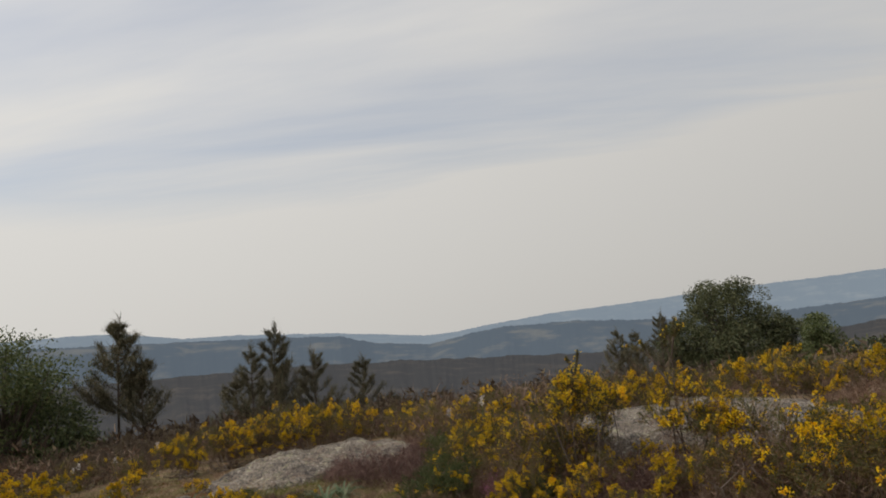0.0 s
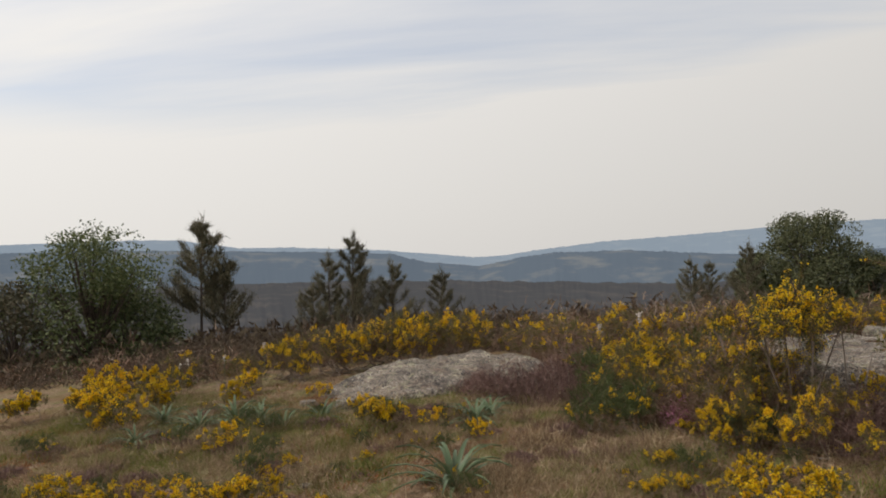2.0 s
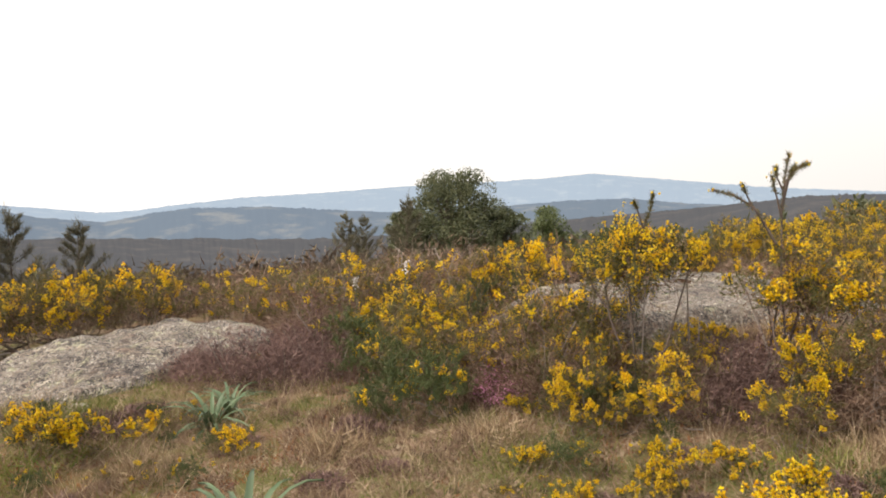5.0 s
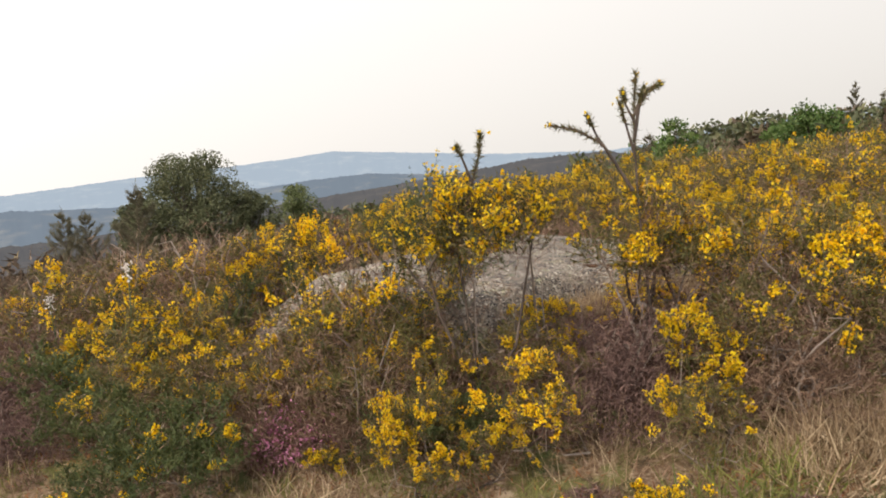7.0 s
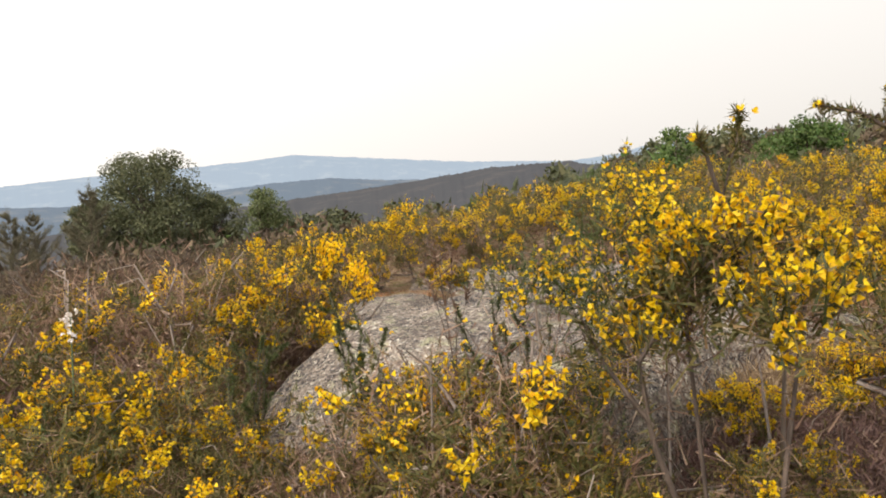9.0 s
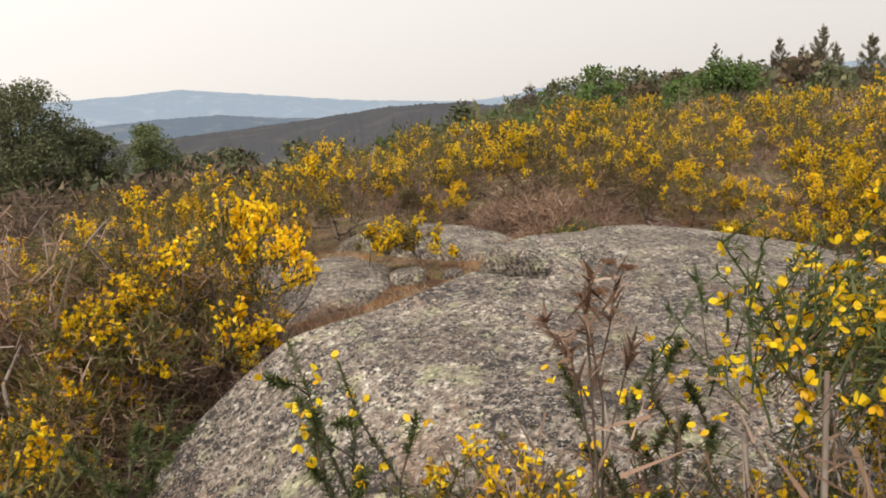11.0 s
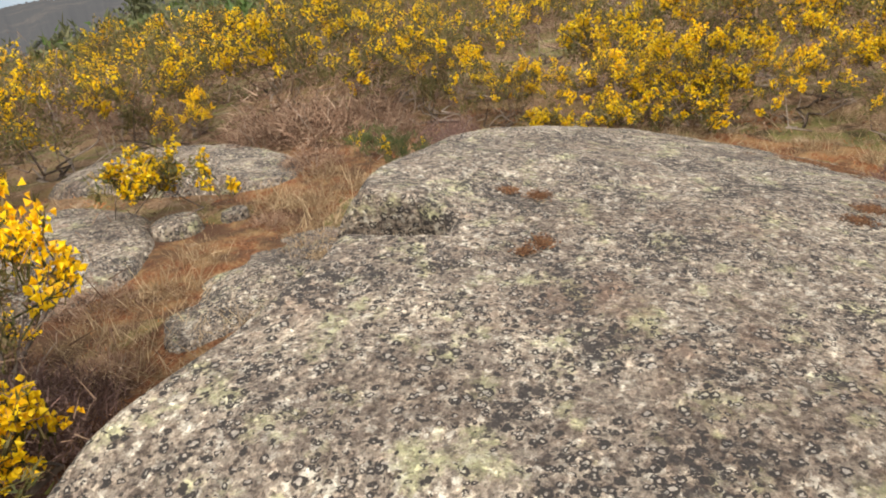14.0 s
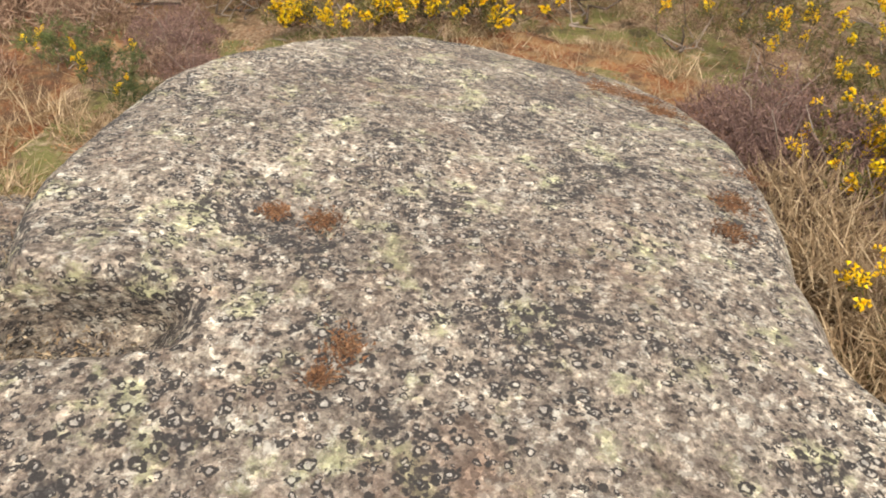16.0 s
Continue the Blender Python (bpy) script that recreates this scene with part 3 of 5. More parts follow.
# ---- gorse and heather ----


def thorns(base, way, length, width, rng):
    """Pointed needles, one triangle each."""
    n = len(base)
    side = unit(np.cross(way, rand_dirs(rng, n))) * width[:, None] * 0.5
    v = np.stack((base - side, base + side, base + way * length[:, None]), 1).reshape(-1, 3)
    return v, np.arange(n * 3).reshape(-1, 3)


def petals(rng, centre, way, size, wings=3):
    """Pea flowers: an upright standard and two wings each."""
    n = len(centre)
    side = unit(np.cross(way, rand_dirs(rng, n)))
    up_ = np.cross(side, way)
    s = size[:, None]
    vs, fs = [], []
    for k, (a, b) in enumerate(((0.0, 1.0), (0.85, -0.25), (-0.85, -0.25))[:wings]):
        e = side * a + up_ * b
        w = np.cross(way, e)
        if wings < 3:
            c = [(0, 0, 0), (0.55, 0.35, 0.45), (0.85, 0.75, 0), (0.55, 0.35, -0.45)]
        else:
            c = [(0, 0, 0), (0.30, 0.22, 0.34), (0.62, 0.55, 0.46), (0.92, 0.88, 0.20), (0.92, 0.88, -0.20), (0.62, 0.55, -0.46), (0.30, 0.22, -0.34)]
        v = np.stack([centre + (way * p + e * q + w * r) * s for p, q, r in c], 1).reshape(-1, 3)
        vs.append(v)
        fs.append(np.arange(n * len(c)).reshape(-1, len(c)) + k * n * len(c))
    return np.concatenate(vs), np.concatenate(fs)


def cups(rng, centre, way, size):
    """Small flowers for bushes a few steps off: an open three-sided cup each."""
    n = len(centre)
    side = unit(np.cross(way, rand_dirs(rng, n)))
    over = np.cross(side, way)
    s = size[:, None]
    rim = [centre + (way * rng.uniform(0.25, 0.55, n)[:, None] + side * (math.cos(a) * 0.62) + over * (math.sin(a) * 0.62)) * s for a in (0.0, 2.1, 4.2)]
    v = np.stack([centre - way * s * 0.35] + rim, 1).reshape(-1, 3)
    i = np.arange(n)[:, None] * 4
    return v, np.concatenate((i + [[0, 1, 2]], i + [[0, 2, 3]], i + [[0, 3, 1]]))


def gorse_arrays(seed, r, h, tips, bloom, low=0.28, per=4, needles=6, blade=(0.037, 0.0098), fl=(8, 0.022), dead=420, wings=2, axis=0.007, twig=(0.004, 0.009), tight=0.018, reach=0.85, heads=0.95):
    """The pieces of one bush. It is made of swellings; each carries branch tips, each tip a fan of spiny shoots, some tips all in flower."""
    rng = np.random.default_rng(seed)
    nl = 10
    a = rng.uniform(0, 2 * np.pi, nl)
    d = r * 0.74 * np.sqrt(rng.uniform(0, 1, nl))
    c = np.stack((d * np.cos(a), d * np.sin(a), h * rng.uniform(low, 0.80, nl) * (1 - 0.30 * (d / r) ** 2)), 1)
    rad = rng.uniform(0.18, 0.36, nl) * min(r, h) * 1.1
    lobe = rng.integers(0, nl, tips)
    od = rand_dirs(rng, tips)
    od[:, 2] = np.abs(od[:, 2]) * 0.9 + 0.1 - 0.4 * (rng.uniform(0, 1, tips) < 0.25)
    od = unit(od)
    tip = c[lobe] + od * (rad[lobe] * rng.uniform(0.5, 1.05, tips))[:, None]
    tw = unit(od + np.array([0, 0, 0.6]) + 0.3 * rng.normal(size=(tips, 3)))
    n = tips * per
    # flowers come in heads: whole neighbourhoods of tips bloom together
    kk = rand_dirs(rng, 5) * rng.uniform(14, 32, 5)[:, None] / max(r, 0.3) * 0.6
    field = np.sin(tip @ kk.T + rng.uniform(0, 6.283, 5)).sum(1) + 0.8 * rng.normal(size=tips) + 0.7 * tip[:, 2] / h
    lit = (field > np.quantile(field, 1 - 0.72 * bloom)) & (tip[:, 2] > 0.2 * h)
    in_bloom = np.repeat(lit, per)
    p = np.repeat(tip, per, 0) + rng.normal(size=(n, 3)) * tight * (0.5 + 0.5 * h)
    # flowering tips stand up as plumes, the others fan out
    way = unit(np.repeat(tw, per, 0) + np.where(in_bloom, 0.30, 0.62)[:, None] * rng.normal(size=(n, 3)) + np.array([0, 0, 0.3]) * in_bloom[:, None])
    length = reach * rng.uniform(0.08, 0.17, n) * (0.55 + 0.45 * h) * np.where(in_bloom, heads, 1.0)
    s = rng.uniform(0.0, 1.0, (n, needles))
    base = (p[:, None] + way[:, None] * (length[:, None] * s)[..., None]).reshape(-1, 3)
    dirs = unit(np.repeat(way, needles, 0) * 0.7 + 0.8 * rng.normal(size=(n * needles, 3)))
    m = len(base)
    foliage = merge([thorns(base, dirs, rng.uniform(0.6, 1.3, m) * blade[0], rng.uniform(0.7, 1.3, m) * blade[1], rng), thorns(p - way * 0.05, way, length + 0.08, np.full(n, axis), rng)])
    q = np.nonzero(in_bloom | (rng.uniform(0, 1, n) < bloom * 0.06))[0]
    blossom = None
    if len(q):
        t = rng.uniform(0.2, 1.0, (len(q), fl[0]))
        fd = unit(rng.normal(size=(len(q) * fl[0], 3)) + np.repeat(way[q], fl[0], 0) * 0.5)
        fc = (p[q][:, None] + way[q][:, None] * (length[q][:, None] * t)[..., None]).reshape(-1, 3) + fd * (fl[1] * rng.uniform(0.3, 1.1, len(fd)))[:, None]
        big = rng.uniform(0.7, 1.25, len(fc)) * fl[1]
        blossom = petals(rng, fc, fd, big, wings) if wings == 3 else cups(rng, fc, fd, big)
    k = dead
    dp = np.stack((rng.normal(size=k) * r * 0.42, rng.normal(size=k) * r * 0.42, rng.uniform(0.02, 0.6, k) * h), 1)
    dl = rng.integers(0, nl, k)
    inside = rng.uniform(0, 1, k) < 0.6
    dp[inside] = (c[dl] + rand_dirs(rng, k) * (rad[dl] * rng.uniform(0.2, 1.1, k))[:, None])[inside]
    dp[:, 2] = np.maximum(dp[:, 2], 0.01)
    deadwood = thorns(dp, unit(rng.normal(size=(k, 3)) + unit(dp * [1, 1, 0.4] + 1e-6) * 0.5), rng.uniform(0.04, 0.12, k) * (0.5 + 0.5 * h), rng.uniform(*twig, k), rng)
    return foliage, blossom, deadwood, c, rng


def gorse(seed, r, h, tips, bloom, label, green=False, stems=5, thick=1.0, name="gorse_bush", bare=False, **kw):
    foliage, blossom, deadwood, c, rng = gorse_arrays(seed, r, h, tips, bloom, **kw)
    root = tagged(new(name), label, "gorse bush", "gorse bushes")
    for i in range(stems):
        g = c[i % len(c)]
        b0 = np.array([rng.normal() * 0.05, rng.normal() * 0.05, -0.05])
        mid = b0 * 0.35 + g * 0.65 + np.array([rng.normal() * 0.10, rng.normal() * 0.10, -0.14 * h])
        line = [b0] + [b0 + (mid - b0) * u + rng.normal(size=3) * [0.085, 0.085, 0.03] * h for u in (0.22, 0.42, 0.62, 0.82)] + [mid, g]
        v, f = tube(line, np.array([0.018, 0.015, 0.013, 0.011, 0.009, 0.006, 0.003]) * (0.5 + 0.5 * h) * thick)
        part("stem", mesh_of("gorse_stem", v, f, M_BARK if i % 2 else M_GREYWOOD, True), root)
        if bare and i % 2 == 0:
            o = np.array(line[2])
            out = unit(np.array([rng.normal(), rng.normal(), 0.5 + 0.4 * rng.uniform()]))
            twig_line = [o + out * u * 0.42 * h + rng.normal(size=3) * 0.035 * (u > 0) for u in (0, 0.25, 0.5, 0.75, 1.0)]
            part("bare_branch", mesh_of("bare_branch", *tube(twig_line, np.array([0.009, 0.008, 0.006, 0.005, 0.002]) * thick, 4), M_GREYWOOD, True), root, "bare grey branch")
    tagged(part("foliage", mesh_of("gorse_foliage", *foliage, M_GREEN if green else M_NEEDLE), root), kind="stuff")
    tagged(part("deadwood", mesh_of("gorse_deadwood", *deadwood, M_DEAD), root), kind="stuff")
    if blossom:
        tagged(part("blossom", mesh_of("gorse_blossom", *blossom, M_FLOWER), root, "yellow pea flowers"), kind="stuff")
    PROTOS.append(root)
    return root


def plant(name, meshes, label, category, group="", stuff=("sprigs", "blossom", "foliage", "crown")):
    root = tagged(new(name), label, category, group)
    for k, me in meshes.items():
        for one in me if isinstance(me, list) else [me]:
            ob = part(k, one, root)
            if k in stuff and k != "crown":
                ob["kind"] = "stuff"
    return root


def place(proto, x, y, scale=1.0, sink=0.03, label="", z=None, tall=1.0, spin=None):
    spin = random.uniform(0, 360) if spin is None else spin
    ob = copy_thing(proto, Matrix.Identity(4))
    zz = float(lie(x, y)) if z is None else z
    ob.matrix_basis = pose(x, y, zz - sink, random.uniform(-5, 5), random.uniform(-5, 5), spin) @ Matrix.Diagonal((scale, scale, scale * tall, 1))
    if label:
        ob["label"] = label
    return ob


random.seed(7)
PROTOS = []
L_FULL, L_HALF, L_THIN = "gorse bush thick with yellow flowers", "gorse bush with clusters of yellow flowers and brown twigs", "brown half-dead gorse bush with few flowers"
# bush kinds, all about one metre high
G_FULL = [gorse(10 + i, 0.56, 1.0, 105, 0.60, L_FULL, dead=1300, needles=5, twig=(0.003, 0.0055)) for i in range(3)]
G_HALF = [gorse(20 + i, 0.64, 1.0, 115, 0.29, L_HALF, dead=1600, bare=True, twig=(0.003, 0.0055)) for i in range(4)]
G_THIN = [gorse(30 + i, 0.64, 1.0, 84, 0.15, L_THIN, dead=2000, bare=True, twig=(0.003, 0.0055)) for i in range(3)]
G_LEGGY = [gorse(35 + i, 0.50, 1.42, 150, 0.46, "leggy gorse with bare crooked stems below its flowers", low=0.52, dead=1900, stems=3, thick=1.7, bare=True, needles=7, fl=(8, 0.019), twig=(0.003, 0.006), reach=0.62) for i in range(2)]
G_HIGH = gorse(37, 0.46, 1.42, 120, 0.56, "gorse on a gnarled stem, its flowers in a wide head", low=0.66, dead=1200, stems=2, thick=1.25, bare=True, needles=7, fl=(8, 0.018), twig=(0.003, 0.005), reach=0.6)
G_TALL = gorse(47, 0.36, 1.40, 70, 0.6, "upright young gorse with single bright flowers", green=True, per=9, needles=14, blade=(0.022, 0.004), fl=(4, 0.0105), wings=3, dead=900, axis=0.004, twig=(0.002, 0.004), tight=0.04, reach=0.5)
G_GREEN = [gorse(38 + i, 0.60, 0.8, 95, 0.06, "dark green young gorse almost without flowers", green=True, dead=300, needles=10) for i in range(2)]
G_CUSH = [gorse(40 + i, 0.46, 0.5, 74, 0.72, reach=0.66, needles=6, label="low round gorse cushion in yellow flower", name="gorse_cushion", fl=(7, 0.021), dead=300, stems=3) for i in range(3)]
G_NEAR = [gorse(45 + i, 0.42, 1.0, 44, 0.6, "sprawling young gorse with single bright flowers", green=True, per=9, needles=20, blade=(0.028, 0.004), fl=(2, 0.0130), wings=3, dead=500, axis=0.005, twig=(0.002, 0.005), tight=0.06, reach=1.0) for i in range(2)]
mid = dict(per=3, needles=5, blade=(0.056, 0.016), fl=(8, 0.024), dead=800, twig=(0.005, 0.010), tight=0.03, reach=1.0)
F_FULL = [gorse(50 + i, 0.75, 1.0, 84, 0.44, L_FULL, stems=2, **mid) for i in range(3)]
F_HALF = [gorse(60 + i, 0.80, 1.0, 88, 0.24, L_HALF, stems=2, **mid) for i in range(4)]


def fine_bush(seed, r, h, n, mat, width, top=None, spread=0.5, ln=(0.06, 0.15), messy=0.6, woody=False):
    """Heather, broom or dead brush: many fine sprigs in an uneven heap."""
    rng = np.random.default_rng(seed)
    a, d = rng.uniform(0, 6.283, n), r * np.sqrt(rng.uniform(0, 1, n))
    uneven = 0.72 + 0.28 * np.sin(a * 3 + seed) * np.cos(d / r * 5 + seed) + 0.18 * np.sin(a * 7 + 2 * seed)
    hh = h * np.maximum(0.12, 1 - 0.75 * (d / r) ** 2) * uneven
    b = np.stack((d * np.cos(a), d * np.sin(a), hh * rng.uniform(0, 1, n) ** 0.6), 1)
    w = unit(np.stack((np.cos(a) * spread * d / r, np.sin(a) * spread * d / r, np.full(n, 0.8)), 1) + messy * rng.normal(size=(n, 3)))
    le = rng.uniform(*ln, n)
    out = {"foliage": mesh_of("sprigs", *thorns(b, w, le, rng.uniform(0.6, 1.4, n) * width, rng), mat)}
    if woody:
        out["stem"] = []
        for a0 in rng.uniform(0, 6.283, 3):
            e = np.array([math.cos(a0) * r * 0.6, math.sin(a0) * r * 0.6, h * 0.8])
            line = [e * u + rng.normal(size=3) * 0.03 * r * (u > 0) for u in (0, 0.35, 0.7, 1.0)]
            out["stem"].append(mesh_of("woody_stem", *tube(line, [0.007, 0.006, 0.004, 0.002], 4), M_GREYWOOD, True))
    if top:
        q = rng.uniform(0, 1, n) < top[0]
        bb = np.repeat(b[q] + w[q] * le[q][:, None], 3, 0) + rng.normal(size=(q.sum() * 3, 3)) * 0.02
        out["blossom"] = mesh_of("blossom", *thorns(bb, rand_dirs(rng, len(bb)), np.full(len(bb), 0.022), np.full(len(bb), 0.014), rng), top[1])
    return out


HEATHER = [plant("heather", fine_bush(70 + i, 0.5, 0.5, 5200, M_HEATH, 0.006, None, 0.5, (0.03, 0.075), 0.9, True), "dark brown-purple heather clump", "heather", "heather clumps") for i in range(3)]
DWARF = [plant("heather", fine_bush(92 + i, 0.5, 0.5, 1100, M_HEATH, 0.024, None, 0.5, (0.10, 0.24)), "dwarf heather in the turf", "heather", "heather clumps") for i in range(2)]
PINK = plant("pink_heather", fine_bush(75, 0.32, 0.42, 2200, M_HEATH, 0.007, (0.24, M_PINK), 0.5, (0.04, 0.10), 0.6, True), "heather clump with small pink bells", "heather", "heather clumps")
DRY = [plant("dry_brush", fine_bush(82 + i, 0.5, 0.5, 1700, M_DEAD, 0.009, None, 0.9, (0.08, 0.22), 1.0, True), "heap of dry grey-brown dead brush", "brush", "dry brush") for i in range(3)]
TUFT = [plant("dry_grass_tuft", fine_bush(86 + i, 0.20, 0.10, 300, M_STRAW, 0.006, None, 0.5, (0.06, 0.20), 0.7), "tuft of dry straw-coloured grass", "grass tuft", "grass tufts") for i in range(3)]
GTUFT = [plant("green_grass_tuft", fine_bush(89 + i, 0.22, 0.08, 300, M_GRASS, 0.007, None, 0.5, (0.05, 0.16), 0.7), "tuft of olive green grass", "grass tuft", "grass tufts") for i in range(2)]


def dead_gorse(seed):
    """A dead bush: a grey-brown haze of fine twigs on crooked bare stems."""
    rng = np.random.default_rng(seed)
    out = fine_bush(seed, 0.58, 1.05, 3800, M_DEAD, 0.006, None, 0.7, (0.05, 0.16), 0.9)
    stems = []
    for i in range(6):
        a = rng.uniform(0, 6.283)
        d = np.array([math.cos(a), math.sin(a), 0]) * rng.uniform(0.15, 0.45)
        line = [d * u + np.array([0, 0, rng.uniform(0.7, 0.95) * u]) + rng.normal(size=3) * 0.085 * (u > 0) for u in (0, 0.2, 0.4, 0.6, 0.8, 1.0)]
        stems.append(mesh_of("dead_stem", *tube(line, [0.015, 0.013, 0.011, 0.009, 0.006, 0.003]), M_GREYWOOD, True))
    out["stem"] = stems
    return out


BRUSH = [plant("dead_gorse", dead_gorse(120 + i), "dead gorse, a grey-brown haze of fine twigs on bare stems", "gorse bush", "gorse bushes") for i in range(3)]
PROTOS += [*BRUSH, *HEATHER, *DWARF, PINK, *DRY, *TUFT, *GTUFT]


def some(kinds, rows, **kw):
    for i, (x, y, s) in enumerate(rows):
        place(kinds[i % len(kinds)], x, y, s, **kw)


# bushes in front of and beside the big rock
place(G_HIGH, 1.72, 5.64, 1.08, tall=1.04)
place(G_LEGGY[0], 2.74, 5.42, 1.0)
place(G_LEGGY[1], 3.25, 5.6, 0.85)
place(G_TALL, 1.60, 6.29, 1.22)
some(BRUSH, [(0.55, 6.38, 0.6), (0.68, 6.62, 0.62), (0.82, 6.88, 0.55)])
some(G_HALF, [(0.62, 6.5, 0.5), (0.78, 6.75, 0.5)])
place(G_THIN[1], 0.52, 6.6, 0.6)
place(G_TALL, 1.80, 6.38, 0.72)
some(G_THIN, [(0.74, 6.48, 0.48), (0.6, 6.95, 0.5), (0.5, 7.35, 0.6)])
some(BRUSH, [(0.56, 7.6, 0.5), (1.0, 6.32, 0.58), (1.15, 6.15, 0.5)])
some(G_HALF, [(1.1, 6.3, 0.42), (0.9, 6.25, 0.36)], tall=1.5)
some(G_HALF, [(0.55, 7.25, 0.45), (0.62, 6.6, 0.4), (0.35, 7.65, 0.6)])
place(G_NEAR[1], 1.40, 6.58, 0.40, tall=1.2)
place(G_NEAR[1], 0.80, 7.05, 0.30)
some(DRY, [(1.0, 6.0, 0.6), (0.82, 6.2, 0.6), (1.25, 5.85, 0.8), (2.0, 5.75, 0.7), (2.35, 5.65, 0.8), (2.6, 5.0, 0.8)])
some(BRUSH, [(3.1, 5.25, 0.8), (3.5, 5.0, 0.85), (3.9, 5.2, 1.0), (2.3, 5.75, 0.45), (1.95, 5.85, 0.4), (2.95, 4.6, 0.7), (1.0, 5.95, 0.5)])
some(G_THIN, [(1.02, 5.95, 0.6)], tall=1.3)
place(G_HALF[1], 0.95, 6.2, 0.45, tall=1.5)
some(BRUSH, [(0.92, 5.80, 0.46)], tall=1.4)
some(G_HALF, [(0.95, 5.45, 0.42)], tall=1.5)
some(G_THIN, [(1.1, 6.1, 0.55), (1.95, 5.45, 0.5), (2.9, 4.9, 0.8), (3.2, 4.75, 0.95)])
some(G_FULL, [(1.48, 5.18, 0.60), (0.80, 5.24, 0.45), (1.60, 5.35, 0.45), (1.15, 5.15, 0.40), (2.40, 4.78, 0.70)])
some(G_HALF, [(3.7, 5.1, 1.2), (4.3, 5.15, 1.15), (2.0, 4.6, 0.5), (4.4, 4.9, 1.2), (5.1, 5.0, 1.0), (5.8, 5.0, 0.95), (3.7, 4.4, 1.0)])
some(G_CUSH, [(0.55, 3.3, 0.7), (0.95, 3.15, 0.85), (1.3, 3.4, 0.75), (0.15, 4.1, 0.45), (0.98, 4.2, 0.6), (0.4, 4.3, 0.35), (1.4, 4.3, 0.5)])
some(G_GREEN, [(-0.15, 7.05, 0.75), (-0.2, 7.8, 0.95), (0.15, 7.9, 0.8), (1.05, 5.7, 0.5), (0.0, 7.4, 0.8), (0.45, 7.3, 0.5), (-0.35, 7.4, 0.6), (-0.2, 6.9, 0.5), (1.35, 5.5, 0.45)])
# the thicket that hides the rock's western end
some(BRUSH, [(0.88, 6.42, 0.7), (0.98, 6.22, 0.8), (0.96, 6.05, 0.76), (1.12, 6.5, 0.75)])
some(G_HALF, [(0.86, 6.48, 0.62), (1.0, 6.44, 0.82), (1.08, 6.26, 0.84), (1.2, 6.4, 0.8), (1.92, 5.68, 0.62)])
some(G_THIN, [(1.0, 6.12, 0.72), (0.98, 5.98, 0.7), (0.56, 6.5, 0.55), (0.3, 6.98, 0.66), (0.99, 5.95, 0.68), (1.44, 5.87, 0.56), (1.18, 5.94, 0.64)])
some(G_GREEN, [(0.97, 5.49, 0.5), (1.08, 5.39, 0.55), (-0.25, 6.05, 0.7), (-0.02, 6.3, 0.75), (0.06, 6.0, 0.6)])
some([PINK], [(0.66, 6.18, 0.85), (0.57, 6.24, 0.7), (0.76, 6.26, 0.75)])
some(DRY, [(0.75, 6.6, 0.9), (0.6, 6.5, 0.8), (0.92, 6.5, 0.9), (1.05, 6.75, 0.9), (0.5, 6.35, 0.6)])
some(HEATHER, [(2.3, 5.53, 1.2), (2.53, 5.37, 1.25), (1.98, 5.45, 1.0), (2.13, 5.26, 1.0)])
some(BRUSH, [(1.28, 6.90, 0.78), (1.38, 6.76, 0.8), (1.40, 6.60, 0.86), (0.62, 6.88, 0.6), (0.74, 7.3, 0.6), (0.5, 6.62, 0.58)])
some(G_THIN, [(1.22, 6.85, 0.76), (0.72, 7.3, 0.6), (1.36, 6.85, 0.76), (0.55, 6.9, 0.58), (0.62, 7.5, 0.72)])
some(G_HALF, [(1.32, 6.98, 0.74), (1.32, 6.62, 0.8), (0.6, 7.35, 0.66), (0.5, 8.1, 0.9), (0.45, 7.85, 0.8), (0.4, 8.4, 0.85)])
some(G_THIN, [(1.0, 6.35, 0.95), (1.15, 6.45, 0.95), (1.2, 6.25, 0.95), (0.96, 6.2, 0.78), (1.0, 6.48, 0.78)])
some(BRUSH, [(1.08, 6.4, 0.98), (1.25, 6.36, 0.98), (1.0, 6.3, 0.82)])
# litter on the mossy strip
some(TUFT, [(3.3, 9.65, 1.0), (2.8, 9.6, 0.9), (4.6, 9.95, 1.0), (5.2, 9.85, 0.9), (2.2, 9.45, 0.9), (5.0, 9.5, 1.0), (3.7, 9.8, 0.8), (1.7, 9.05, 0.8)])
some(DRY, [(2.6, 9.35, 0.35), (3.1, 9.9, 0.4), (4.3, 9.75, 0.3), (1.9, 9.2, 0.35), (5.4, 10.1, 0.5), (2.4, 9.75, 0.45)])
# along the southern rim
some(G_CUSH, [(3.25, 6.18, 0.7)], z=0.2)
some(HEATHER, [(4.75, 6.12, 0.8), (4.45, 5.98, 0.9), (5.05, 6.15, 0.8), (4.1, 5.95, 0.8)], z=0.2)
some(TUFT, [(3.1, 6.44, 1.0), (3.25, 6.4, 1.1), (3.75, 6.3, 1.1), (4.0, 6.28, 1.1), (2.9, 6.44, 1.0), (4.3, 6.25, 1.0)], z=0.30)
# brow behind the heather, between the two rocks
some(HEATHER, [(-0.35, 8.5, 1.3), (0.0, 8.9, 1.6), (0.5, 9.0, 1.5), (-0.6, 8.9, 1.5)])
some(G_HALF, [(-0.2, 8.7, 0.85), (0.35, 8.6, 0.85), (0.6, 9.5, 0.95), (1.3, 9.5, 0.92), (0.0, 10.3, 1.0), (1.0, 10.6, 1.05), (1.5, 10.5, 0.95)])
